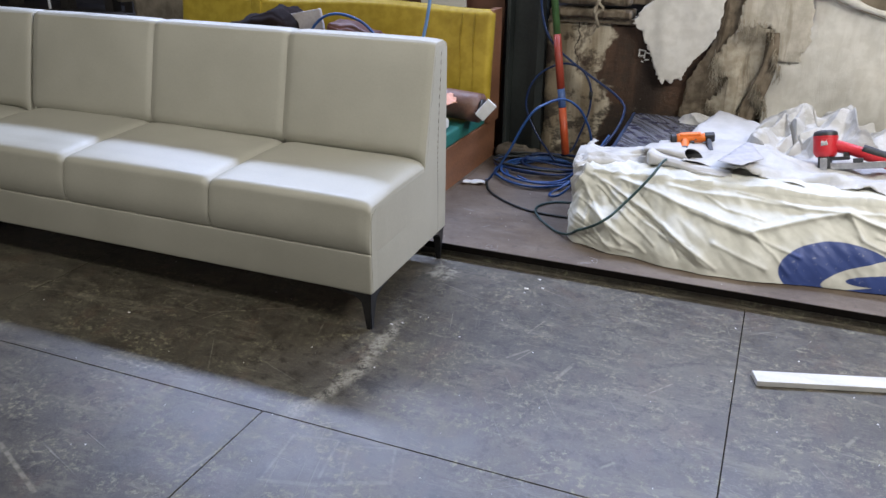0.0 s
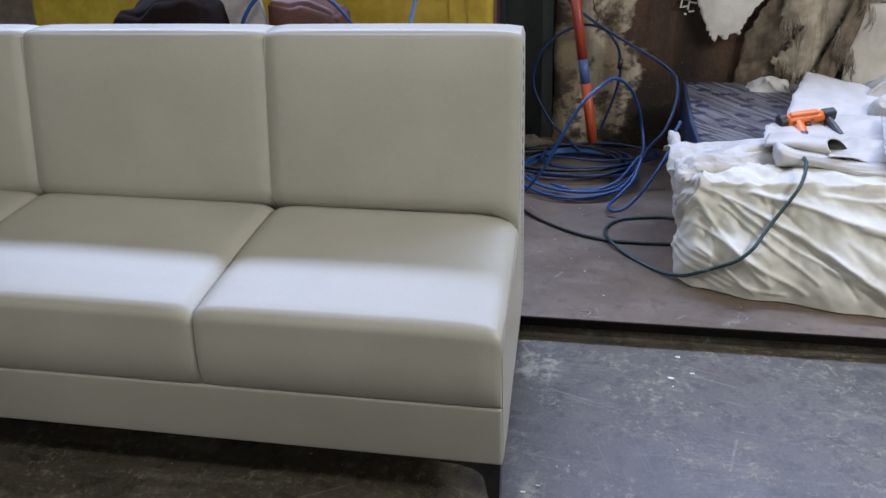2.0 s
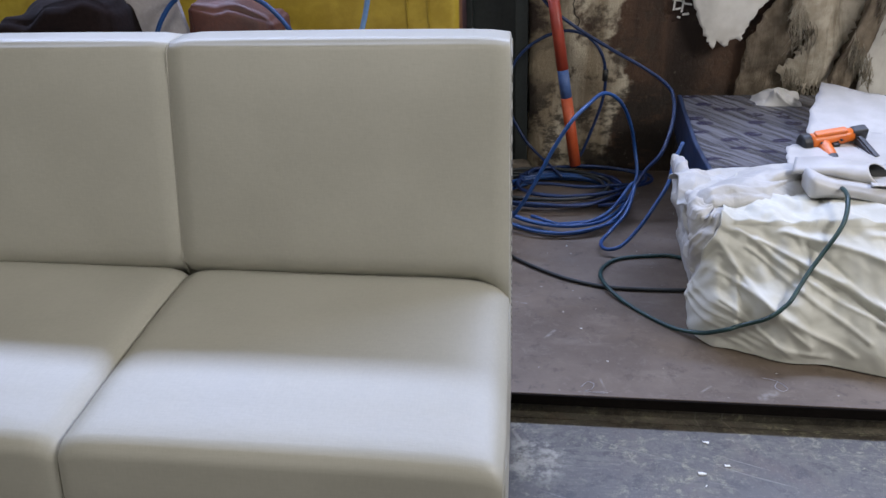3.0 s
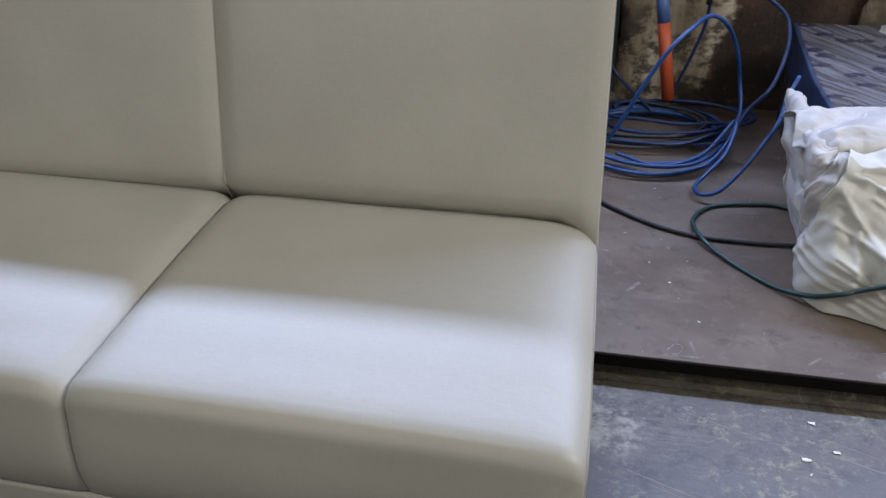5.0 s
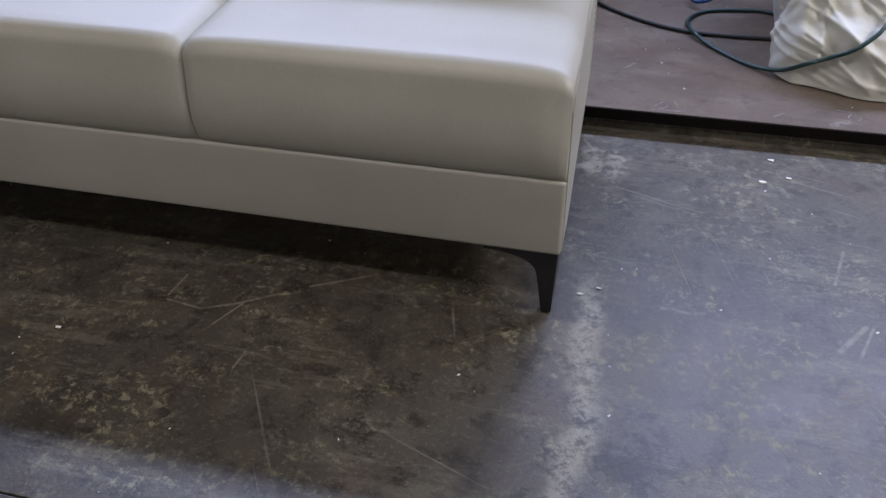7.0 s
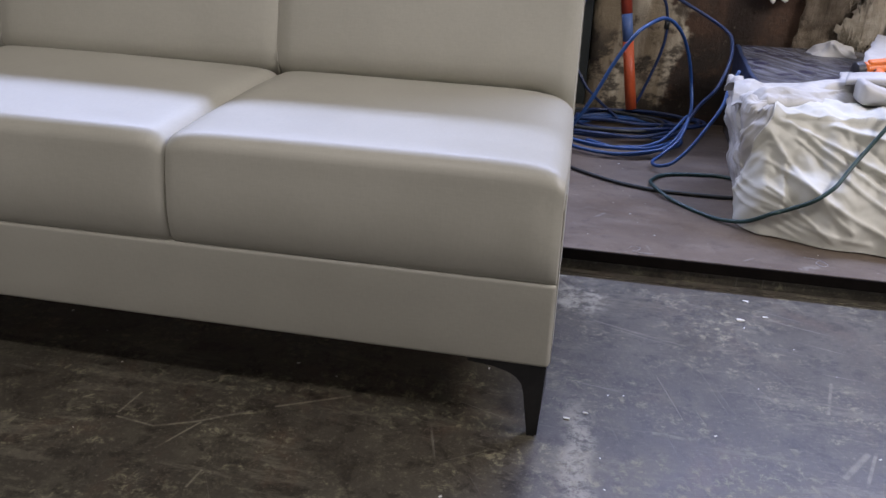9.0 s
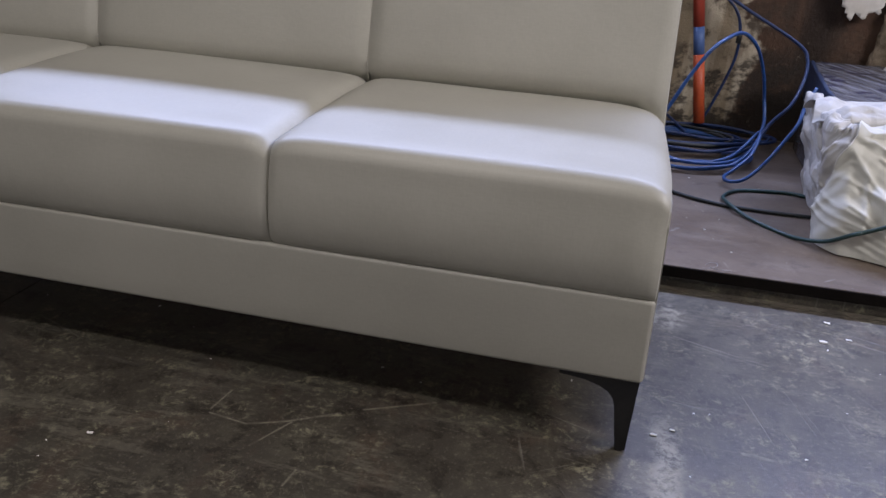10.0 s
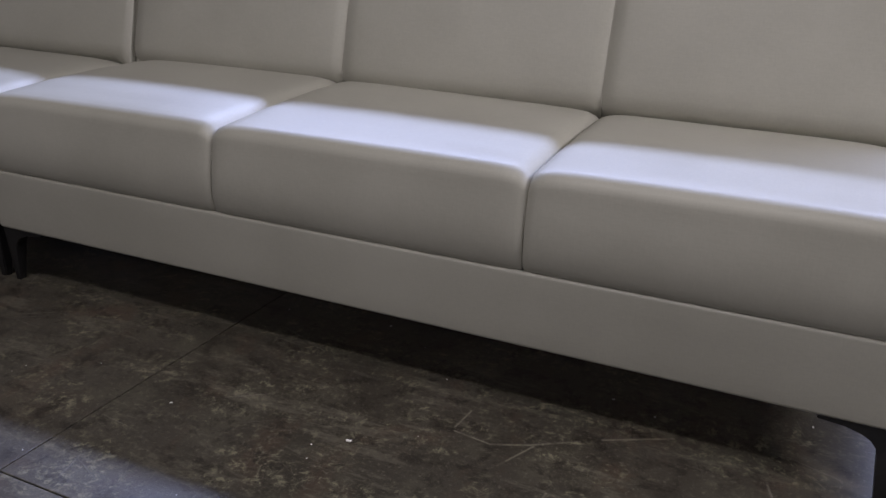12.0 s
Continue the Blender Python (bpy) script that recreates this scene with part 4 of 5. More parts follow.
def heap(x0, x1, y0, y1, z0, peaks, seed, n=110, crush=1.0):
    """Crushed sheet pulled up into a few peaks (x, y, height, spread) with sharp folds running down from them."""
    def place(u, v):
        x, y = x0 + (x1 - x0) * u, y0 + (y1 - y0) * v
        rim = min(1.0, 6 * min(u, 1 - u, v, 1 - v)) ** 0.6
        up = 0.0
        for k, (px, py, high, wide) in enumerate(peaks):
            a = math.atan2(y - py, x - px)
            d = math.hypot(x - px, (y - py) * 0.9)
            flute = abs(((a * 3.5 / math.pi + 0.37 * k + 0.5 * noise.noise(Vector((x * 5, y * 5, seed + k)))) % 1.0) * 2 - 1)
            up = max(up, high * (1 - d / wide * (0.62 + 0.75 * flute)))
        big = crumple(x, y, seed, 0.12, 4)
        small = crumple(x, y, seed + 7, 0.04, 4) - 0.5
        z = max(up, 0.0) * (0.75 + 0.5 * big) + crush * (0.070 * big + 0.050 * small)
        side = 0.10 * (crumple(y, x, seed + 3, 0.09, 3) - 0.5)
        return (x + side * rim, y + 0.5 * side * rim, z0 + rim * z)

    return sheet(n, n, place)


def goods_on_mattress():
    top = MAT_HI.z + 0.016
    ob = thing("crumpled_sheet", heap(1.02, 1.62, 1.44, 1.98, top - 0.012, ((1.16, 1.70, 0.13, 0.11), (1.25, 1.76, 0.165, 0.14), (1.42, 1.80, 0.145, 0.17), (1.10, 1.58, 0.06, 0.10), (1.32, 1.66, 0.09, 0.10)), 4), WHITE_SHEET, "crumpled white plastic sheet heaped on the mattress", "plastic sheet", "crumpled sheets", smooth=False)
    thick(ob, 0.002)
    ob = thing("crumpled_sheet", heap(1.50, 2.5, 1.46, 1.98, top - 0.012, ((1.62, 1.76, 0.13, 0.22), (1.88, 1.80, 0.15, 0.25), (2.25, 1.75, 0.12, 0.3)), 14), WHITE_SHEET, "crumpled white plastic sheet heaped against the canvas", "plastic sheet", "crumpled sheets", smooth=False)
    thick(ob, 0.002)
    ob = thing("crumpled_sheet", heap(0.70, 0.87, 1.87, 1.98, top + 0.012, ((0.80, 1.92, 0.03, 0.09),), 24, 40, 0.3), WHITE_SHEET, "small crushed plastic sheet at the back of the mattress", "plastic sheet", "crumpled sheets", smooth=False)
    thick(ob, 0.002)

    # flat vinyl pieces with turned-up, wavy front edges
    def limp(outline, lift, seed, edge, wave=0.016, steep=0.0):
        def place(a, b):
            front = min(1.0, max(0.0, (b - edge(a)) / 0.07))
            curl = -0.034 * (1 - front) ** 2.5
            swell = 0.2 + 0.6 * noise.noise(Vector((a * 4, b * 4, seed))) + 1.3 * (crumple(a, b, int(seed) + 40, 0.10, 4) - 0.35)
            sink = 0.03 * max(0.0, min(1.0, (a - 1.15) / 0.12)) * max(0.0, min(1.0, (b - 1.16) / 0.08))
            return (a, b, top + max(0.010, lift + wave * swell - sink) + curl + steep * max(0, b - 1.4))
        return cut_cloth(outline, place, 0.012, 0.003, int(seed))

    first = limp([(0.66, 1.24), (0.80, 1.22), (0.98, 1.27), (1.14, 1.25), (1.20, 1.33), (1.10, 1.52), (0.86, 1.55), (0.70, 1.42)], 0.036, 1.0, lambda a: 1.24, 0.012)
    thick(thing("vinyl_sheet", first, WHITE_VINYL, "white vinyl sheet with a turned-up front edge", "vinyl sheet", "vinyl sheets"), 0.0025)
    second = limp([(0.82, 1.12), (1.05, 1.13), (1.25, 1.08), (1.50, 1.10), (1.72, 1.02), (1.95, 1.10), (1.95, 1.45), (1.40, 1.42), (1.00, 1.34), (0.86, 1.24)], 0.034, 5.0, lambda a: 1.11 - 0.02 * math.sin(9 * a), 0.034)
    thick(thing("vinyl_sheet", second, WHITE_SHEET, "long white sheet rumpled under the others", "vinyl sheet", "vinyl sheets"), 0.003)
    third = limp([(1.22, 1.30), (1.40, 1.20), (1.75, 1.22), (1.80, 1.50), (1.35, 1.52)], 0.030, 9.0, lambda a: 1.26, 0.04)
    thick(thing("vinyl_sheet", third, WHITE_SHEET, "rumpled white sheet under the red stapler", "vinyl sheet", "vinyl sheets"), 0.003)
    flat = cut_cloth([(0.76, 1.46), (1.12, 1.42), (1.22, 1.64), (1.08, 1.76), (0.90, 1.85), (0.82, 1.66)], lambda a, b: (a, b, top + 0.014 + 0.012 * (crumple(a, b, 51, 0.16, 3) - 0.3) + 0.25 * max(0, b - 1.5)), 0.025, 0.004, 3)
    thick(thing("vinyl_sheet", flat, WHITE_VINYL, "white vinyl sheet leaning up towards the wall", "vinyl sheet", "vinyl sheets"), 0.002)
    grey = cut_cloth([(0.96, 1.09), (1.05, 1.06), (1.125, 1.20), (1.055, 1.47)], lambda a, b: (a, b, top + 0.070 + 0.008 * fold(a, b, 8, 6, False) - 0.05 * max(0, b - 1.30)), 0.02, 0.002, 5)
    thick(thing("vinyl_sheet", grey, GREY_BACKING, "vinyl piece turned to its pale grey backing", "vinyl sheet", "vinyl sheets"), 0.002)
    # a flap of vinyl turned over on itself, open and dark inside at one end
    tail, mouth = Vector((0.672, 1.245, top + 0.052)), Vector((0.862, 1.185, top + 0.058))
    along = (mouth - tail).normalized()
    across = along.cross(Vector((0, 0, 1))).normalized()

    def flap(shrink, lo, hi):
        def place(u, v):
            s = lo + (hi - lo) * u
            a = -0.25 * math.pi + 1.95 * math.pi * v
            wide, tall = (0.050 - 0.012 * s) * shrink, (0.012 + 0.014 * s) * shrink
            slack = 1 + 0.10 * noise.noise(Vector((u * 3, v * 4, 2)))
            long = s - (0.30 * math.sin(a) + 0.16 * math.cos(a)) * max(0.0, s - 0.55)
            p = tail + (mouth - tail) * long + across * wide * slack * math.cos(a) + Vector((0, 0, tall * slack * math.sin(a) + 0.006 * math.sin(5 * s)))
            return p
        return place

    roll = group_thing("vinyl_flap", "flap of white vinyl turned over, dark inside its open end", "vinyl sheet")
    thick(part("flap", sheet(24, 40, flap(1.0, 0.0, 1.0)), WHITE_VINYL, roll), 0.003)
    # black skin and closing disc added to paint the shade inside the flap
    part("lining", sheet(24, 40, flap(0.91, 0.05, 0.998)), TOOL_BLACK, roll, "black inner skin for the shade inside")
    core = sheet(4, 40, lambda u, v: Vector(flap(0.91 * u + 0.001, 0.60, 0.60)(1.0, v)))
    part("inner_fold", core, TOOL_BLACK, roll, "black inner skin for the shade inside")

    def folded(p):
        # the closed end at the left stands higher, and the length bends a little
        u = (p.x - 0.682) / 0.338
        return (p.x, p.y - 0.03 * u + 0.012 * math.sin(7 * u), p.z + (0.022 * max(0.0, 1 - 4 * u) ** 2 - 0.026 * u + 0.004 * noise.noise(p * 12)) * (1 if p.z > top + 0.02 else 0))

    strip = soft_box((0.682, 1.125, top + 0.006), (1.020, 1.215, top + 0.050), (0.020, 0.020, 0.018), (0.0, 0.004, 0.003), (26, 10, 6), warp=folded)
    thing("vinyl_sheet", strip, WHITE_VINYL, "strip of white vinyl folded double along the front", "vinyl sheet", "vinyl sheets")


def nailer():
    ob = group_thing("nail_gun", "orange and black pneumatic nail gun lying on white vinyl", "nail gun", (0.828, 1.455, MAT_HI.z + 0.052))
    ob.rotation_euler = (radians(16), radians(-6), radians(12))
    ob.scale = (0.92, 0.92, 0.92)
    round_bar = lambda pts, r, taper=None: tube(pts, r, 20, 4, taper=taper)
    body = part("body", round_bar([(-0.075, 0, 0.022), (-0.02, 0, 0.022), (0.055, 0, 0.026)], 0.026, lambda t: 1.0 - 0.22 * t), NAIL_ORANGE, ob)
    part("ridge", soft_box((-0.062, -0.012, 0.040), (0.035, 0.012, 0.053), 0.005, (0, 0, 0.001), (8, 4, 3)), NAIL_ORANGE, body)
    part("rear_cap", round_bar([(-0.103, 0, 0.021), (-0.098, 0, 0.021), (-0.088, 0, 0.021), (-0.074, 0, 0.022)], 0.029, lambda t: 0.72 + 0.28 * min(1, 3 * t)), TOOL_BLACK, ob)
    part("nose", soft_box((0.050, -0.016, 0.008), (0.098, 0.016, 0.046), 0.006, (0, 0, 0.002), (6, 4, 4)), TOOL_BLACK, ob)
    handle = part("handle", round_bar([(-0.038, -0.012, 0.020), (-0.040, -0.045, 0.018), (-0.044, -0.085, 0.014)], 0.018, lambda t: 1.0 + 0.15 * t), NAIL_ORANGE, ob)
    part("end_cap", round_bar([(-0.044, -0.080, 0.0145), (-0.045, -0.096, 0.013), (-0.046, -0.100, 0.013)], 0.0225, lambda t: 1 - 0.3 * max(0, t - 0.7)), DARK_METAL, handle, "dark grey end cap")
    part("air_plug", tube([(-0.0455, -0.098, 0.013), (-0.047, -0.122, 0.012)], 0.008, 10, 0), TOOL_GREY, handle, "steel air plug")
    part("magazine", box((0.058, -0.125, 0.004), (0.080, -0.012, 0.028), 0.003), DARK_METAL, ob, "dark metal magazine", smooth=False)
    part("rail", box((0.062, -0.122, 0.0285), (0.072, -0.020, 0.033), 0.001), DARK_METAL, ob, smooth=False)
    part("trigger", box((-0.016, -0.036, 0.012), (0.004, -0.020, 0.026), 0.003), TOOL_BLACK, ob, smooth=False)
    for x in (-0.05, 0.01):
        part("screw", tube([(x, -0.025, 0.032), (x, -0.029, 0.034)], 0.004, 8, 0), DARK_METAL, body)


def red_tool():
    """Head standing up, nose down to the sheet, handle and magazine both pointing away from it."""
    ob = group_thing("stapler_gun", "red pneumatic stapler with grey nose lying on white sheet", "stapler", (1.345, 1.375, MAT_HI.z + 0.122))
    ob.rotation_euler = (radians(-14), radians(-13), radians(-14))
    ob.scale = (0.88, 0.88, 0.88)
    ring = lambda pts, r, taper=None: tube(pts, r, 28, 6, taper=taper)
    head = part("head", ring([(0, 0, -0.056), (0, 0, -0.03), (0, 0, 0.0), (0, 0, 0.030)], 0.052, lambda t: 0.70 + 0.30 * min(1, 3.2 * t) ** 0.6), TOOL_RED, ob)
    part("collar", ring([(0, 0, 0.029), (0, 0, 0.034), (0, 0, 0.040)], 0.0535), TOOL_RED, head)
    part("cap", ring([(0, 0, 0.039), (0, 0, 0.050), (0, 0, 0.060), (0, 0, 0.066)], 0.052, lambda t: 1 - 0.42 * t**3), TOOL_BLACK, head, "black rubber cap")
    for k in range(6):
        a = radians(200 + 28 * k)
        part("bolt", tube([(0.041 * math.cos(a), 0.041 * math.sin(a), 0.056), (0.041 * math.cos(a), 0.041 * math.sin(a), 0.062)], 0.005, 8, 0), DARK_METAL, head)

    def patch(a0, a1, z0, z1):
        return cut_cloth([(a0, z0), (a1, z0 + 0.004), (a1 - 6, z1), (a0 + (a1 - a0) * 0.55, z1 - 0.006), (a0 + 3, z1 - 0.002)], lambda a, z: (0.0524 * math.cos(radians(a)), 0.0524 * math.sin(radians(a)), z), 3.0, 0.0008, 3)

    thick(part("badge", patch(-100, -66, -0.006, 0.020), WHITE_VINYL, head, "white worn badge"), 0.0012)
    neck = part("handle", tube([(0.030, 0.008, -0.004), (0.075, 0.016, -0.016), (0.14, 0.026, -0.040), (0.24, 0.044, -0.084), (0.36, 0.062, -0.135)], 0.028, 16, 6, taper=lambda t: 1.15 - 0.28 * math.sin(math.pi * min(1, 1.25 * t)) + 0.1 * t), TOOL_RED, ob)
    part("grip_pad", tube([(0.15, 0.020, -0.025), (0.22, 0.032, -0.056), (0.30, 0.046, -0.092)], 0.022, 12, 6), TOOL_BLACK, neck, "black rubber grip pad")
    nose = part("nose", soft_box((-0.026, -0.036, -0.108), (0.026, 0.022, -0.050), 0.008, (0, 0.002, 0), (6, 6, 6)), TOOL_BLACK, ob)
    part("guide", box((-0.014, -0.044, -0.120), (0.016, -0.034, -0.060), 0.003), TOOL_GREY, nose, "grey metal nose plate", smooth=False)
    part("yoke", box((0.020, -0.034, -0.072), (0.105, -0.004, -0.056), 0.004), TOOL_BLACK, nose, smooth=False)
    magazine = part("magazine", box((0.024, -0.026, -0.114), (0.26, 0.012, -0.084), 0.004), TOOL_GREY, ob, "grey metal magazine", smooth=False)
    part("latch", box((0.12, -0.032, -0.086), (0.16, -0.010, -0.066), 0.004), DARK_METAL, magazine, smooth=False)
    part("trigger", box((0.075, -0.004, -0.062), (0.098, 0.020, -0.036), 0.004), TOOL_BLACK, ob, smooth=False)


# ---------------------------------------------------------------- along the rear wall
def ring_points(cx, cy, rx, ry, z, turns, seed):
    rnd = random.Random(seed)
    out = []
    for i in range(int(turns * 12) + 1):
        a = 2 * math.pi * i / 12 + seed
        w = 1 + 0.07 * math.sin(a * 0.37 + seed) + rnd.uniform(-0.02, 0.02)
        out.append((cx + rx * w * math.cos(a), cy + ry * w * math.sin(a), z + 0.012 + 0.008 * (i / 12) + rnd.uniform(0, 0.012)))
    return out


def hoses():
    ob = group_thing("air_hose", "coiled blue air hose on the deck, looping up to the wall", "hose")
    for cx, cy, rx, ry, lift, turns, seed, material in (
        (0.090, 1.730, 0.228, 0.222, 0.000, 1.9, 0.6, BLUE_HOSE), (0.100, 1.745, 0.214, 0.208, 0.008, 1.1, 3.4, BLUE_HOSE),
        (0.130, 1.86, 0.190, 0.120, 0.012, 1.6, 2.4, NAVY_HOSE), (0.060, 1.84, 0.240, 0.150, 0.004, 1.5, 4.1, NAVY_HOSE),
        (0.180, 1.90, 0.220, 0.090, 0.022, 1.7, 5.2, NAVY_HOSE),
    ):
        part("coil", tube(ring_points(cx, cy, rx, ry, DECK_Z + lift, turns, seed), 0.0058, 8, 5), material, ob)
    part("coil", tube(ring_points(0.03, 1.84, 0.22, 0.13, DECK_Z + 0.01, 2.2, 7.7), 0.0060, 8, 5), BLACK_CABLE, ob)
    loop = [(-0.14, 1.52, 0.070), (-0.095, 1.45, 0.105), (-0.032, 1.42, 0.195), (0.014, 1.42, 0.277), (0.06, 1.42, 0.373), (0.11, 1.43, 0.455), (0.155, 1.48, 0.488), (0.208, 1.585, 0.494), (0.262, 1.66, 0.448), (0.302, 1.715, 0.365), (0.325, 1.74, 0.273), (0.333, 1.694, 0.185), (0.295, 1.62, 0.112), (0.225, 1.55, 0.078), (0.11, 1.505, 0.070), (-0.01, 1.545, 0.068), (-0.10, 1.60, 0.07), (-0.143, 1.68, 0.07), (-0.12, 1.80, 0.07), (0.0, 1.92, 0.075)]
    part("loop", tube(loop, 0.0058, 8, 8), BLUE_HOSE, ob)
    short = [(0.0, 1.60, 0.085), (0.12, 1.54, 0.082), (0.24, 1.60, 0.10), (0.325, 1.69, 0.170), (0.30, 1.58, 0.12), (0.245, 1.50, 0.085), (0.214, 1.44, 0.075), (0.226, 1.395, 0.075), (0.268, 1.39, 0.088), (0.315, 1.415, 0.130), (0.358, 1.44, 0.190), (0.400, 1.475, 0.255), (0.418, 1.52, 0.305), (0.445, 1.56, 0.352)]
    part("short_end", tube(short, 0.0058, 8, 8), BLUE_HOSE, ob)
    ob = group_thing("wall_hose", "dark blue hose hanging down the wall and over the mattress corner", "hose")
    part("hose", tube([(-0.06, 2.03, 1.15), (-0.05, 2.03, 0.90), (-0.019, 2.03, 0.758), (0.036, 2.03, 0.671), (0.129, 2.025, 0.598), (0.248, 2.01, 0.527), (0.37, 1.97, 0.465), (0.437, 1.91, 0.425), (0.452, 1.86, 0.395), (0.445, 1.79, 0.345), (0.407, 1.70, 0.270), (0.355, 1.69, 0.205), (0.30, 1.66, 0.12), (0.22, 1.70, 0.08)], 0.0062, 8, 8), NAVY_HOSE, ob)
    part("loop", tube([(0.10, 1.93, 0.09), (0.0, 2.03, 0.15), (-0.048, 2.045, 0.207), (-0.101, 2.05, 0.315), (-0.103, 2.05, 0.398), (-0.069, 2.05, 0.481), (-0.004, 2.05, 0.542), (0.087, 2.045, 0.579), (0.166, 2.05, 0.564), (0.221, 2.05, 0.507), (0.241, 2.05, 0.429), (0.236, 2.05, 0.336), (0.197, 2.045, 0.21), (0.161, 2.04, 0.123), (0.10, 1.97, 0.085)], 0.0056, 8, 8), NAVY_HOSE, ob)
    part("coupling", tube([(0.241, 2.05, 0.445), (0.240, 2.05, 0.405)], 0.010, 10, 0), BLACK_CABLE, ob, "black hose coupling")
    ob = group_thing("hanging_hose", "pale blue hose hanging from above onto the bench", "hose")
    part("hose", tube([(-0.40, 1.50, 1.6), (-0.42, 1.50, 1.1), (-0.46, 1.50, 0.80), (-0.52, 1.5, 0.62), (-0.60, 1.52, 0.50), (-0.66, 1.55, 0.40)], 0.008, 8, 8), SKY_HOSE, ob)
    part("arc", tube([(-1.10, 1.42, 0.42), (-1.08, 1.42, 0.66), (-1.02, 1.42, 0.78), (-0.93, 1.42, 0.835), (-0.82, 1.42, 0.83), (-0.72, 1.42, 0.78), (-0.66, 1.45, 0.66), (-0.66, 1.55, 0.40)], 0.007, 8, 8), BLUE_HOSE, ob)

    ob = group_thing("power_cable", "black and dark green cable snaking over the deck", "cable")
    g = DECK_Z + 0.006
    part("black_run", tube([(-0.13, 1.74, g + 0.01), (-0.149, 1.618, g), (-0.115, 1.47, g), (-0.045, 1.355, g), (0.089, 1.245, g), (0.203, 1.195, g), (0.30, 1.185, g), (0.40, 1.185, g), (0.47, 1.19, g)], 0.0055, 8, 8), BLACK_CABLE, ob)
    run = [(0.52, 1.33, g), (0.43, 1.385, g), (0.365, 1.388, g), (0.255, 1.358, g), (0.205, 1.275, g + 0.002), (0.218, 1.18, g + 0.008), (0.27, 1.10, g), (0.358, 1.003, g), (0.425, 0.945, g + 0.018)]
    over = [(0.475, 0.124), (0.52, 0.145), (0.60, 0.205), (0.64, 0.246), (0.68, 0.292)]
    skin = bpy.data.objects["drape"].data
    tree = bvhtree.BVHTree.FromPolygons([v.co for v in skin.vertices], [p.vertices for p in skin.polygons])
    path = [Vector((p.x, 0, p.y)) for p in curve_through([(x, z, 0) for x, z in over], 6)]
    front = []
    for p in path:
        hits = [tree.ray_cast(Vector((p.x + d, 0.4, p.z + e)), Vector((0, 1, 0)))[0] for d in (-0.02, -0.01, 0.0, 0.01, 0.02) for e in (-0.012, 0.0, 0.012)]
        front.append(min([h.y for h in hits if h] + [0.93 + 0.3 * p.z]) - 0.007)
    lie = [sum(front[max(0, i - 2) : i + 3]) / len(front[max(0, i - 2) : i + 3]) - 0.004 for i in range(len(front))]
    run += [(p.x, y, p.z) for p, y in list(zip(path, lie))[::3]]
    run += [(0.728, max(lie[-1] + 0.02, 1.0), 0.355), (0.752, 1.07, 0.392), (0.762, 1.16, 0.385)]
    part("green_run", tube(run, 0.0055, 8, 6), GREEN_CABLE, ob)


def pipe_along(a, b, s0, s1, r, material, parent, name, label):
    a, b = Vector(a), Vector(b)
    return part(name, tube([a.lerp(b, s0), a.lerp(b, s1)], r, 16, 0), material, parent, label)


def leaning_pipe():
    ob = group_thing("leaning_pipe", "plastic pipe, orange below and green above, leaning on the wall", "pipe")
    a, b = (0.147, 1.975, 0.118), (-0.035, 2.05, 1.25)
    pipe_along(a, b, 0.0, 0.215, 0.020, ORANGE_PIPE, ob, "lower_length", "orange pipe")
    pipe_along(a, b, 0.2152, 0.30, 0.0195, BLUE_BAND, ob, "tape_band", "blue tape band")
    pipe_along(a, b, 0.3002, 0.54, 0.020, RED_PIPE, ob, "middle_length", "red pipe")
    pipe_along(a, b, 0.5402, 1.0, 0.018, GREEN_PIPE, ob, "upper_length", "green pipe")


def post_and_ledge():
    ob = group_thing("steel_post", "dark green painted steel post beside the low wall", "post", kind="structure")
    part("web", box((-0.225, 2.15, 0.02), (-0.045, 2.17, 3.2), 0.002), POST, ob, smooth=False)
    part("flange", box((-0.075, 2.08, 0.02), (-0.03, 2.24, 3.2), 0.003), POST, ob, smooth=False)
    part("flange", box((-0.245, 2.08, 0.02), (-0.225, 2.24, 3.2), 0.003), POST, ob, smooth=False)
    ob = thing("wall_ledge", box((-0.02, 2.09, 0.785), (3.5, 2.24, 0.815), 0.004), DUSTY_BOARD, "rough dark wooden ledge along the top of the wall", "ledge", kind="structure", smooth=False)
    thing("store_backing", box((-0.02, 2.45, 0.6), (3.5, 2.5, 2.2)), DARK, "dark boards behind the hanging cloths", "boards", kind="structure", smooth=False)
    thing("store_rail", box((-0.02, 2.12, 0.885), (0.72, 2.18, 0.915), 0.006), BROWN_SACK, "dusty wooden rail above the wall", "rail", kind="structure", smooth=False)


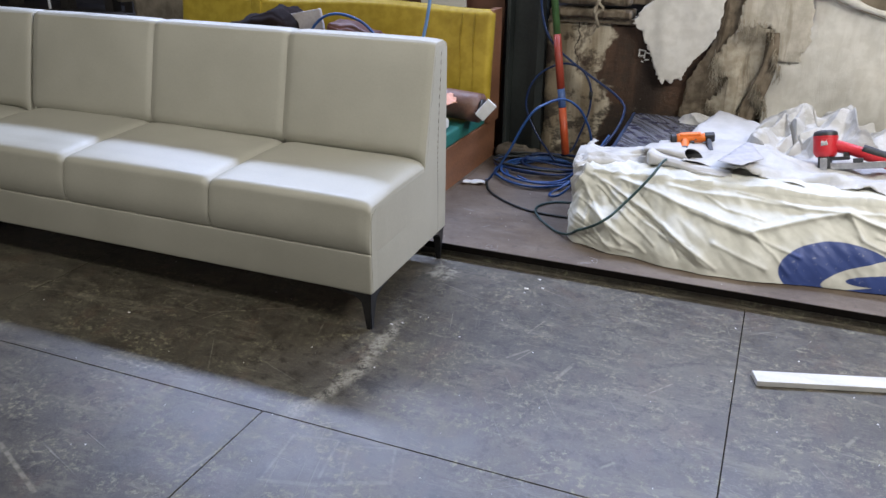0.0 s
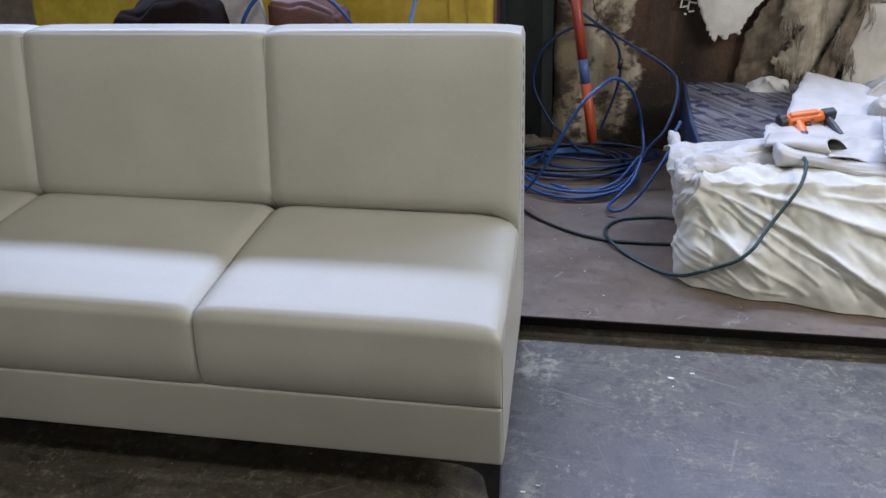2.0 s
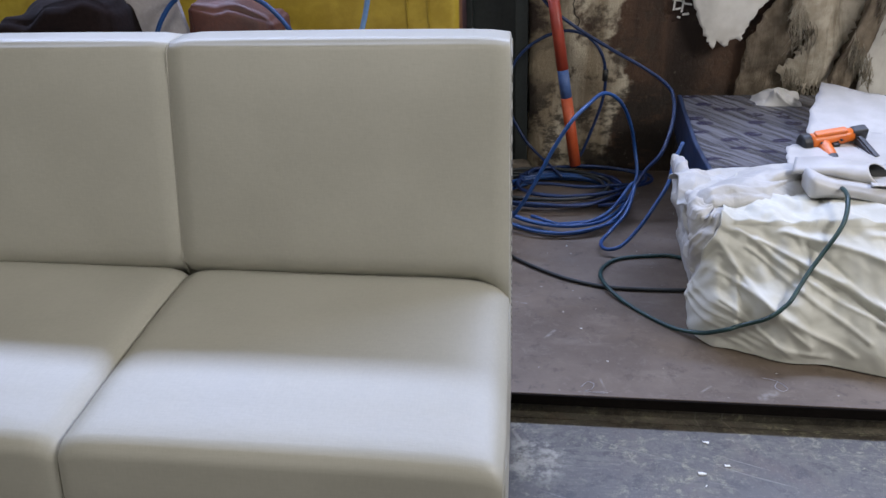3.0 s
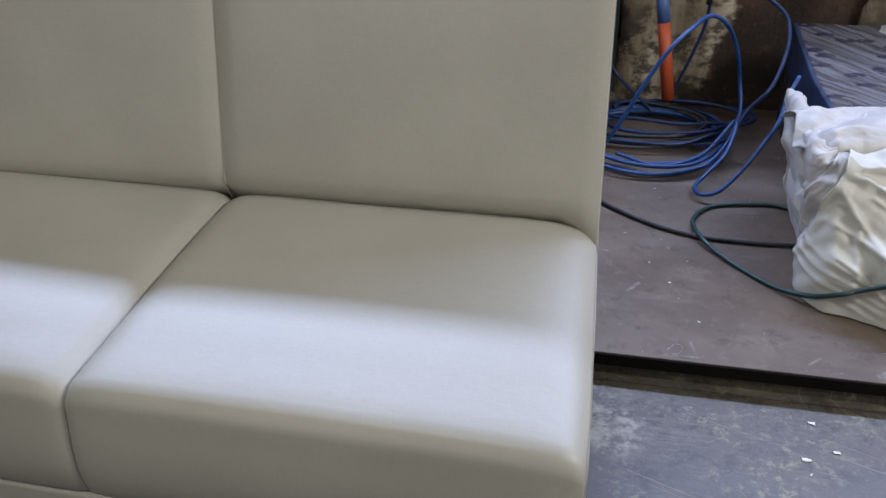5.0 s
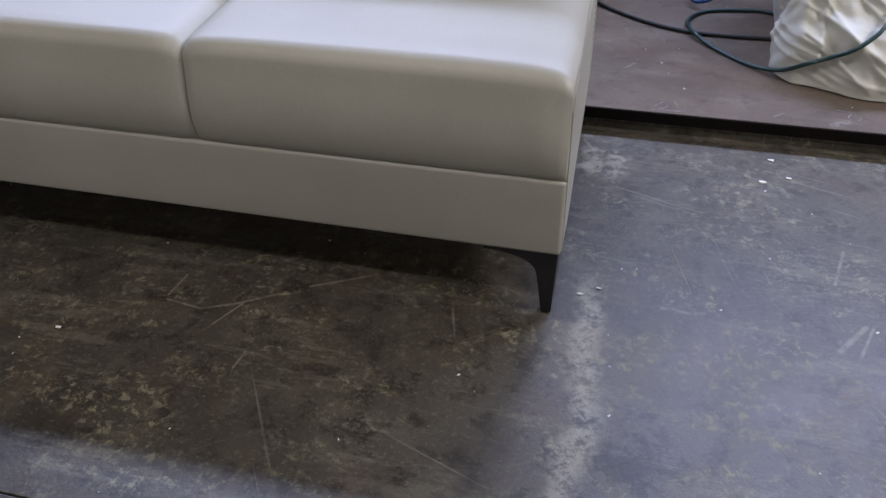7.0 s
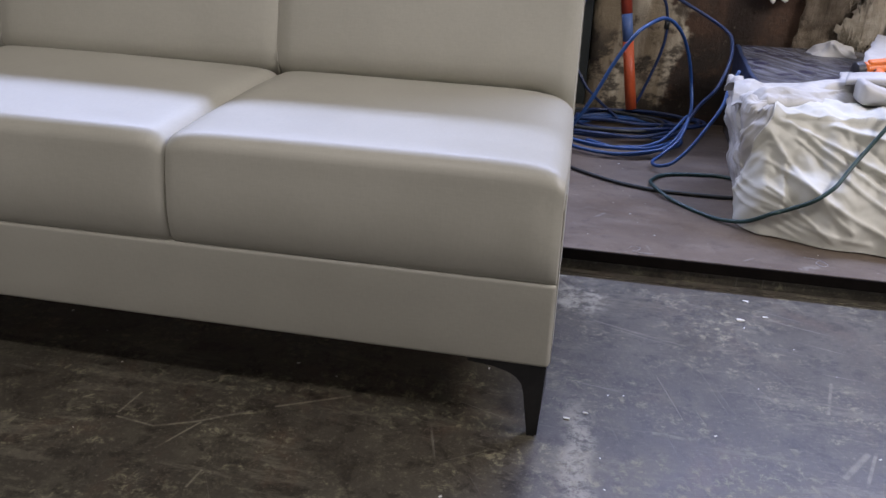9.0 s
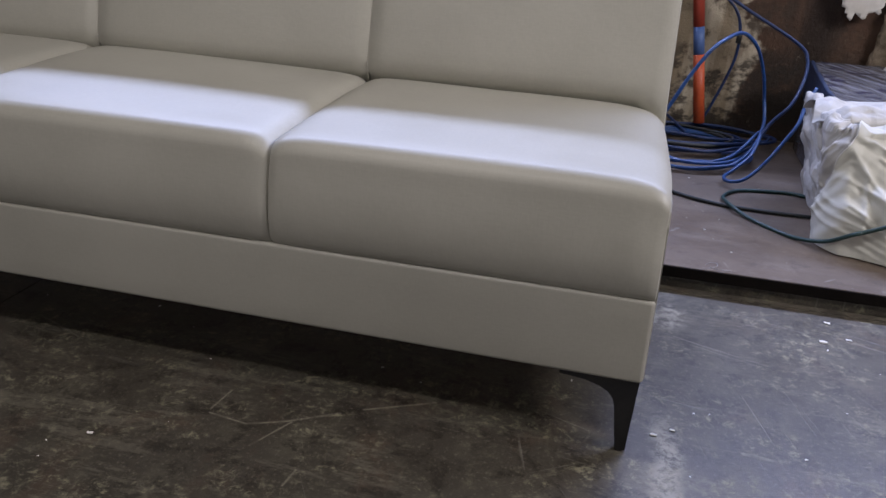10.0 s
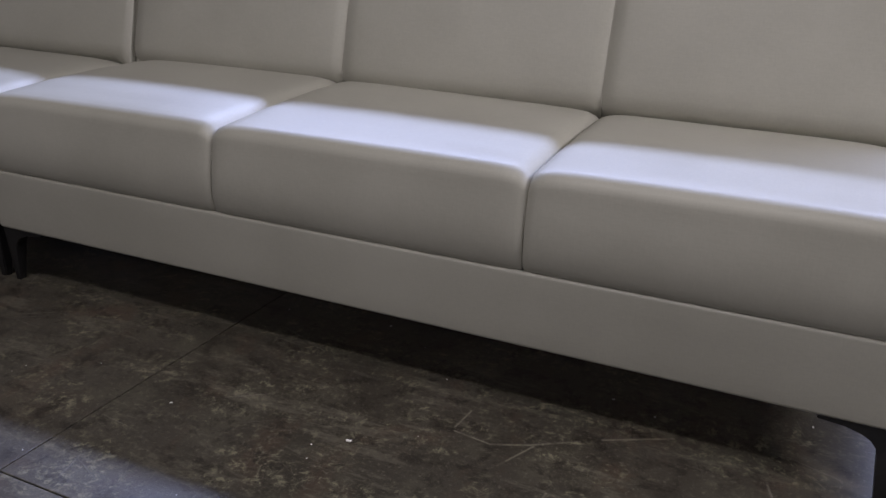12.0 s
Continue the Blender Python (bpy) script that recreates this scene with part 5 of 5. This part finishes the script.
def cloths_on_wall():
    def hang(y, depth, scale, seed, drop=0.0):
        return lambda a, b: (a, y - depth * (0.75 * fold(a * 1.0, b * 0.35, seed, scale, False) + 0.9 * (crumple(a, b * 0.45, int(seed) + 60, 0.075, 4) - 0.4)) - drop * b, b)

    rag = cut_cloth([(0.54, 1.10), (0.53, 1.01), (0.52, 0.92), (0.46, 0.88), (0.42, 0.80), (0.47, 0.765), (0.48, 0.735), (0.49, 0.71), (0.505, 0.68), (0.52, 0.66), (0.54, 0.61), (0.55, 0.58), (0.59, 0.51), (0.61, 0.535), (0.635, 0.515), (0.655, 0.545), (0.68, 0.54), (0.71, 0.61), (0.78, 0.69), (0.82, 0.76), (0.84, 0.86), (0.84, 1.01), (0.83, 1.55), (0.55, 1.55)], hang(2.062, 0.018, 4.0, 2.0), 0.014, 0.0055, 11)
    thick(thing("hanging_rag", rag, RAG, "ragged white leather offcut hanging over the wall", "rag"), 0.0025)
    back = cut_cloth([(0.84, 1.55), (0.84, 1.02), (0.82, 0.75), (0.71, 0.53), (0.69, 0.34), (0.74, 0.33), (0.79, 0.35), (0.98, 0.36), (1.14, 0.36), (1.16, 0.70), (1.05, 0.86), (0.98, 1.02), (1.0, 1.55)], hang(2.085, 0.042, 6.0, 7.0), 0.018, 0.006, 21)
    thick(thing("hanging_sack", back, BROWN_SACK, "dirty brown sackcloth hanging down the wall in folds", "sack", "hanging sacks"), 0.003)
    sack = cut_cloth([(0.91, 0.79), (0.86, 0.72), (0.82, 0.65), (0.835, 0.59), (0.90, 0.57), (0.87, 0.51), (0.815, 0.43), (0.86, 0.38), (0.97, 0.39), (1.02, 0.53), (1.06, 0.66), (1.085, 0.80), (1.0, 0.83), (0.94, 0.80)], hang(2.054, 0.050, 7.0, 12.0), 0.014, 0.010, 31)
    thick(thing("hanging_sack", sack, BURLAP, "torn stained burlap patch with frayed edges", "sack", "hanging sacks"), 0.003)
    pale = cut_cloth([(0.95, 1.55), (0.94, 1.02), (0.92, 0.87), (0.91, 0.78), (0.95, 0.81), (1.0, 0.825), (1.07, 0.82), (1.09, 0.74), (1.11, 0.67), (1.16, 0.665), (1.20, 0.67), (1.24, 0.77), (1.23, 0.90), (1.20, 1.03), (1.22, 1.55)], hang(2.044, 0.030, 4.5, 17.0), 0.016, 0.009, 35)
    thick(thing("hanging_sack", pale, PALE_BURLAP, "pale dusty burlap sheet torn off at its lower edge", "sack", "hanging sacks"), 0.003)

    def twisted(u, v):
        # a rope-like twist of sackcloth
        a = 2 * math.pi * u + 2.2 * v
        r = 0.030 * (0.75 + 0.35 * math.sin(3 * a + 4 * v)) * (1 + 0.5 * v)
        return (1.075 - 0.06 * v + 0.02 * math.sin(4 * v) + r * math.cos(a), 2.02 + 0.5 * r * math.sin(a), 0.80 - 0.42 * v)

    thing("twisted_cloth", sheet(28, 40, twisted), BROWN_SACK, "twisted fold of brown sackcloth between the hangings", "cloth")
    canvas = cut_cloth([(1.21, 0.985), (1.23, 0.85), (1.20, 0.80), (1.13, 0.76), (1.08, 0.66), (1.07, 0.55), (1.08, 0.39), (1.085, 0.30), (1.6, 0.30), (2.4, 0.30), (3.2, 0.30), (3.2, 0.66), (2.2, 0.76), (1.5, 0.89)], hang(2.056, 0.036, 2.6, 15.0), 0.025, 0.003, 41)
    thick(thing("hanging_canvas", canvas, CANVAS, "dusty off-white canvas hung along the wall", "canvas"), 0.003)
    roll = tube([(1.19, 2.035, 1.0), (1.34, 2.03, 0.965), (1.52, 2.03, 0.905), (1.9, 2.03, 0.83), (2.4, 2.035, 0.745), (3.2, 2.04, 0.655)], 0.016, 10, 8, taper=lambda t: 1 + 0.25 * math.sin(31 * t))
    thing("canvas_roll", roll, CANVAS, "rolled upper hem of the off-white canvas", "canvas")
    upper = cut_cloth([(1.18, 1.6), (1.18, 0.95), (1.45, 0.88), (2.2, 0.74), (3.3, 0.62), (3.3, 1.6)], hang(2.12, 0.07, 4.5, 25.0), 0.03, 0.005, 51)
    thick(thing("hanging_canvas", upper, BEIGE, "dusty beige sheet in folds above the canvas", "canvas"), 0.003)
    fray = bmesh.new()
    rnd = random.Random(5)
    for x0, x1, z0, z1, count in ((0.82, 0.90, 0.60, 0.58, 40), (0.82, 0.90, 0.45, 0.40, 60), (0.86, 0.98, 0.40, 0.40, 40), (1.02, 1.10, 0.56, 0.46, 80), (1.09, 1.13, 0.72, 0.64, 40), (0.92, 1.07, 0.835, 0.83, 60), (0.82, 0.87, 0.70, 0.63, 30)):
        for _ in range(count):
            s = rnd.random()
            x, z = x0 + (x1 - x0) * s, z0 + (z1 - z0) * s + rnd.uniform(-0.03, 0.03)
            y = 2.005 - rnd.random() * 0.015
            tube([(x, y, z), (x + rnd.uniform(-0.012, 0.012), y - 0.004, z - 0.03), (x + rnd.uniform(-0.02, 0.02), y, z - rnd.uniform(0.04, 0.085))], 0.0013, 3, 2, fray)
    thing("frayed_threads", fray, BURLAP, "loose frayed threads along the torn burlap edges", "threads", kind="stuff")
    green = cut_cloth([(0.10, 1.25), (0.12, 0.965), (0.20, 0.95), (0.30, 0.92), (0.36, 0.93), (0.42, 1.02), (0.42, 1.25)], hang(2.03, 0.02, 5.0, 33.0), 0.02, 0.004, 61)
    thick(thing("green_sheet", green, GREEN_SHEET, "green plastic sheet hanging above the ledge", "plastic sheet"), 0.002)
    # a bundle of brown cloth on the ledge and the rag knotted round it
    bundle = soft_box((0.03, 2.03, 0.865), (0.40, 2.2, 0.925), 0.02, (0, 0.005, 0.005), (40, 8, 4), warp=lambda p: (p.x, p.y + 0.03 * crumple(p.x * 0.5, p.z * 1.6, 71, 0.06, 4), p.z + 0.03 * crumple(p.x * 0.6, p.y, 72, 0.08, 4)))
    under = soft_box((-0.01, 2.07, 0.8165), (0.41, 2.22, 0.850), 0.012, (0, 0.003, 0.003), (50, 8, 3), warp=lambda p: (p.x, p.y - 0.03 * crumple(p.x * 0.5, p.z * 2.0, 91, 0.05, 4), p.z + 0.012 * crumple(p.x, p.y, 92, 0.06, 4) * (1 if p.z > 0.83 else 0)))
    thing("folded_sack", under, BROWN_SACK, "folded dusty brown sack under the rolled bundle on the ledge", "sack")
    thing("rolled_cloth", bundle, BROWN_SACK, "rolled bundle of dusty brown cloth on the ledge", "rolled cloth")
    knot = tube([(0.245, 2.005, 0.955), (0.255, 1.985, 0.90), (0.24, 1.985, 0.86), (0.25, 1.99, 0.80), (0.225, 1.985, 0.74)], 0.010, 8, 6, taper=lambda t: 0.7 + 0.5 * abs(math.sin(9 * t)))
    tube([(0.25, 1.985, 0.90), (0.28, 1.98, 0.87), (0.25, 1.975, 0.84), (0.265, 1.985, 0.78)], 0.007, 8, 6, knot)
    thing("knotted_rag", knot, BURLAP, "strip of pale rag knotted round the bundle", "rag")
    # remains of lettering on the wall behind the rag, too broken to read
    bm = bmesh.new()
    for x, z, w, h, turn in ((0.470, 0.668, 0.030, 0.006, 8), (0.460, 0.650, 0.006, 0.030, 4), (0.474, 0.640, 0.018, 0.006, -12), (0.488, 0.648, 0.006, 0.040, 6), (0.505, 0.655, 0.026, 0.006, 10), (0.500, 0.622, 0.022, 0.007, -6), (0.478, 0.612, 0.010, 0.006, 20)):
        box((-w / 2, -0.002, -h / 2), (w / 2, 0.002, h / 2), bm=bm, m=pose(x, 2.092, z, 0, turn, 0))
    thing("wall_lettering", bm, RAG, "broken white bars of painted lettering on a dark scrap", "lettering", smooth=False)


def booth_bench():
    """An old booth seat behind the sofa: boarded base, teal seat, tall yellow back."""
    ob = group_thing("booth_bench", "old bench with brown boarded base, teal seat and yellow back", "bench")
    x0, x1 = -2.16, -0.27
    part("base", box((x0, 1.20, DECK_Z), (x1, 2.02, 0.262), 0.003), BROWN_WOOD, ob, "orange-brown board base", smooth=False)
    part("seat", soft_box((x0, 1.18, 0.2625), (x1 - 0.002, 1.86, 0.335), 0.012, (0, 0.004, 0.004), (30, 12, 3)), TEAL, ob, "teal vinyl seat")
    part("side_board", box((x1 - 0.02, 1.88, 0.2625), (x1 + 0.018, 2.02, 0.845), 0.003), BROWN_WOOD, ob, "orange-brown end board", smooth=False)

    def back(p):
        return (p.x, p.y + 0.10 * (p.z - 0.33) + 0.010 * fold(p.x, 0, p.z, 3.0, False), p.z + 0.010 * math.sin(p.x * 5) * (1 if p.z > 0.8 else 0))

    part("back", soft_box((x0 - 0.02, 1.80, 0.336), (x1 + 0.022, 1.875, 0.855), 0.03, (0, 0.01, 0.004), (50, 4, 14), warp=back), YELLOW, ob, "yellow vinyl back")
    part("strap", box((-1.68, 1.835, 0.62), (-1.62, 1.93, 0.868), 0.006), YELLOW, ob, "pale yellow strap", smooth=False)
    for x in (-0.40, -0.33):
        part("seam", tube([(x, 1.792, 0.36), (x, 1.808, 0.50), (x - 0.01, 1.83, 0.70), (x, 1.846, 0.83)], 0.0018, 6, 4), YELLOW, ob, "stitched seam")


def goods_on_bench():
    top = 0.337
    ob = group_thing("leather_roll", "roll of brown leather round a grey core, lying on the bench", "leather roll")
    part("roll", tube([(-0.75, 1.62, top + 0.085), (-0.45, 1.60, top + 0.085), (-0.20, 1.58, top + 0.075)], 0.072, 18, 4), LEATHER, ob)
    part("core", tube([(-0.198, 1.58, top + 0.075), (-0.185, 1.58, top + 0.075)], 0.045, 14, 0), TOOL_BLACK, ob, "dark core")
    part("tag", box((-0.050, -0.010, -0.028), (0.050, 0.010, 0.028), 0.008, m=pose(-0.145, 1.50, 0.425, 0, -50, 10)), WHITE_FOAM, ob, "white card end", smooth=False)
    flake = cut_cloth([(-0.52, 1.36), (-0.30, 1.34), (-0.27, 1.46), (-0.33, 1.55), (-0.50, 1.52)], lambda a, b: (a, b, top + 0.10 + 0.05 * fold(a, b, 2, 7)), 0.02, 0.008, 71)
    thick(thing("leather_offcut", flake, SALMON, "salmon leather offcuts in a loose heap on the bench", "leather offcut"), 0.003)
    slab = soft_box((-0.55, 1.25, top), (-0.30, 1.42, top + 0.05), 0.012, (0.002, 0.002, 0.003), (8, 6, 3), warp=lambda p: (p.x, p.y, p.z + 0.006 * fold(p.x, p.y, 0, 12)))
    thing("foam_slab", slab, WHITE_FOAM, "slab of white foam on the teal seat", "foam slab")
    bag = soft_box((-1.50, 1.33, top), (-1.15, 1.60, 0.735), 0.03, (0.02, 0.02, 0.02), (16, 10, 12), warp=lambda p: (p.x + 0.04 * fold(p.z, p.y, 1, 4, False), p.y - 0.03 * crumple(p.x, p.z, 81, 0.07, 4), p.z + (0.05 * crumple(p.x, p.y, 82, 0.06, 4) + 0.30 * max(0, p.x + 1.48) - 0.75 * max(0, p.x + 1.22) if p.z > 0.6 else 0)))
    thing("fabric_bag", bag, DARK_BAG, "dark brown fabric bag slumped on the bench", "bag")
    felt = box((-0.14, -0.012, 0), (0.14, 0.012, 0.50), 0.006, m=pose(-1.05, 1.44, top, -4, -12, 4))
    thing("felt_board", felt, GREY_FELT, "grey felt-covered board leaning on the bench back", "board", smooth=False)
    cush = soft_box((-0.97, 1.45, top), (-0.73, 1.62, 0.755), 0.02, (0.02, 0.02, 0.02), (10, 8, 10), warp=lambda p: (p.x, p.y - 0.03 * crumple(p.x, p.z, 83, 0.07, 4), p.z + (0.22 * (-0.90 - p.x) + 0.05 * crumple(p.x, p.y, 84, 0.06, 4) if p.z > 0.6 else 0)))
    thing("leather_cushion", cush, RED_LEATHER, "reddish brown leather cushion standing on the bench", "cushion")
    lean = box((-0.13, -0.01, 0), (0.13, 0.01, 1.0), 0.004, m=pose(-0.60, 2.02, DECK_Z, -3, 0, 0))
    thing("white_board", lean, STICK_WHITE, "pale panel standing behind the yellow bench back", "panel", smooth=False)
    thing("dark_cabinet", box((-1.9, 2.15, DECK_Z), (-0.28, 2.5, 1.3), 0.006), DARK_RED_WOOD, "dark red-brown wooden cabinet behind the bench", "cabinet", smooth=False)


def stores_on_left():
    def hang(y, depth, scale, seed):
        return lambda a, b: (a, y - depth * fold(a, b * 0.7, seed, scale, False), b)

    beige = cut_cloth([(-2.95, 1.7), (-2.90, 0.74), (-2.5, 0.76), (-2.2, 0.80), (-1.9, 0.88), (-1.4, 0.90), (-0.95, 0.93), (-0.72, 0.97), (-0.70, 1.7)], hang(2.12, 0.06, 2.2, 3.0), 0.05, 0.006, 81)
    thick(thing("dust_sheet", beige, BEIGE, "dusty beige sheet hung over the stored furniture", "dust sheet", "dust sheets"), 0.003)
    low = cut_cloth([(-2.75, 0.86), (-2.7, 0.2), (-2.3, 0.2), (-2.25, 0.84)], hang(2.06, 0.04, 3.0, 8.0), 0.04, 0.006, 83)
    thick(thing("dust_sheet", low, BEIGE, "dusty beige sheet over a low stack", "dust sheet", "dust sheets"), 0.003)
    rack = group_thing("timber_rack", "dark timber rack with upright posts", "rack")
    for x in (-4.6, -4.05, -3.55, -3.15, -2.98):
        part("upright", box((x - 0.035, 2.28, 0.0), (x + 0.035, 2.36, 1.9), 0.004), DARK, rack, smooth=False)
    for z in (0.30, 0.62, 1.25):
        part("shelf", box((-4.7, 2.20, z), (-2.93, 2.6, z + 0.025), 0.003), DARK, rack, smooth=False)
    for k, (x, w, zb) in enumerate(((-4.3, 0.34, 0.78), (-3.78, 0.36, 0.80), (-3.34, 0.30, 0.74), (-3.06, 0.16, 0.76))):
        c = cut_cloth([(x - w / 2, 1.4), (x - w / 2, zb + 0.1), (x - w / 4, zb - 0.02), (x, zb + 0.06), (x + w / 4, zb), (x + w / 2, zb + 0.12), (x + w / 2, 1.4)], hang(2.25, 0.04, 5.0, k * 5.0), 0.03, 0.012, 90 + k)
        thick(thing("hanging_cloth", c, GREY_RAG, "grey ragged cloth hanging in the timber rack", "cloth", "rack cloths"), 0.003)
    rod = tube([(-3.62, 2.22, 0.45), (-3.60, 2.2, 1.0)], 0.010, 8, 0)
    thing("white_rod", rod, WHITE_FOAM, "thin pale rod standing in the rack", "rod")
    lump = soft_box((-3.45, 1.48, DECK_Z + 0.10), (-3.22, 1.62, 0.33), 0.05, (0.01, 0.01, 0.01), (8, 8, 8), warp=lambda p: tuple(p + 0.03 * noise.noise_vector(p * 9)))
    thing("paper_wad", lump, GREY_FELT, "crumpled pale paper wad on a dark box", "paper")
    thing("dark_box", box((-4.3, 1.35, DECK_Z), (-3.0, 2.1, DECK_Z + 0.11), 0.006), DARK, "low dark wooden box on the deck", "box", smooth=False)


def small_things():
    ob = thing("wooden_batten", box((-0.45, -0.031, 0.0), (0.45, 0.031, 0.018), 0.002, m=pose(1.63, 0.325, 0.001, 0, 0, 17.5)), STICK_WHITE, "white painted batten lying on the floor boards", "batten", smooth=False)
    rnd = random.Random(8)
    for k, (x, y, r) in enumerate(((-0.16, 2.02, 0.05), (-0.07, 2.05, 0.035))):
        lump = soft_box((x - r * 1.8, y - r, DECK_Z), (x + r * 1.6, y + r, DECK_Z + r * 1.3), r * 0.5, (0.002, 0.002, 0.002), (6, 5, 4), warp=lambda p: tuple(p + 0.010 * noise.noise_vector(p * 20)))
        thing("cement_lump", lump, STONE, "rough beige cement lump at the foot of the post", "cement lump", "cement lumps")
    scrap = cut_cloth([(-0.23, 1.44), (-0.13, 1.47), (-0.14, 1.51), (-0.24, 1.48)], lambda a, b: (a, b, DECK_Z + 0.006 + 0.012 * fold(a, b, 1, 20, False) + 0.006), 0.012, 0.004, 99)
    thick(thing("foam_scrap", scrap, WHITE_FOAM, "scrap of white foam on the deck", "scrap"), 0.006)
    for x, y, s, z in ((0.377, 0.531, 0.008, 0), (0.432, 0.560, 0.006, 0), (-0.841, -0.213, 0.005, 0), (0.036, 0.075, 0.006, 0), (0.066, 0.10, 0.005, 0), (0.40, 0.63, 0.006, 0)):
        chip = soft_box((x - s, y - s * 0.5, z + 0.0005), (x + s, y + s * 0.5, z + s * 0.4), s * 0.15, (0, 0, 0), (2, 2, 2), warp=lambda p: tuple(p + 0.002 * noise.noise_vector(p * 150)))
        thing("plaster_chip", chip, CHIP, "small white plaster chip on the floor", "chip", "chips")
    for pts in (
        [(0.135, 0.735), (0.150, 0.755), (0.165, 0.748), (0.158, 0.728), (0.145, 0.722), (0.175, 0.715), (0.195, 0.718)],
        [(0.545, 0.800), (0.575, 0.790), (0.592, 0.765), (0.580, 0.752), (0.566, 0.766), (0.575, 0.785)],
    ):
        thing("loose_thread", tube([(x, y, DECK_Z + 0.0008) for x, y in pts], 0.0005, 5, 6), GREY_BACKING, "curled pale thread lying on the deck", "thread", "loose threads")
    dust = bmesh.new()
    for _ in range(230):
        x, y = rnd.uniform(-2.2, 1.9), rnd.uniform(-1.0, 2.0)
        if y > 1.15 and x < -0.25:
            continue
        z = DECK_Z if y > DECK_EDGE + 0.01 else 0.0
        if DECK_EDGE - 0.02 < y <= DECK_EDGE + 0.01:
            continue
        s = rnd.choice((0.0010, 0.0014, 0.0018, 0.0026))
        box((-s, -s * 0.5, 0.0002), (s, s * 0.5, s * 0.5), bm=dust, m=pose(x, y, z, 0, 0, rnd.uniform(0, 180)))
    thing("floor_dust", dust, CHIP, "scattered pale crumbs on the floor and deck", "crumbs", kind="stuff", smooth=False)


RED_LEATHER = plain("red_brown_leather", (0.055, 0.018, 0.011), (0.10, 0.032, 0.019), 10, 0.55)

hall()
draw_in(banquette(0.0, 3, "pearl-grey vinyl banquette sofa with three seats on black legs", "banquettes"))
banquette(-1.945, 2, "pearl-grey vinyl two-seat banquette pushed against the sofa", "banquettes")
wrapped_mattress()
tarpaulin()
goods_on_mattress()
nailer()
red_tool()
hoses()
leaning_pipe()
post_and_ledge()
cloths_on_wall()
booth_bench()
goods_on_bench()
stores_on_left()
small_things()
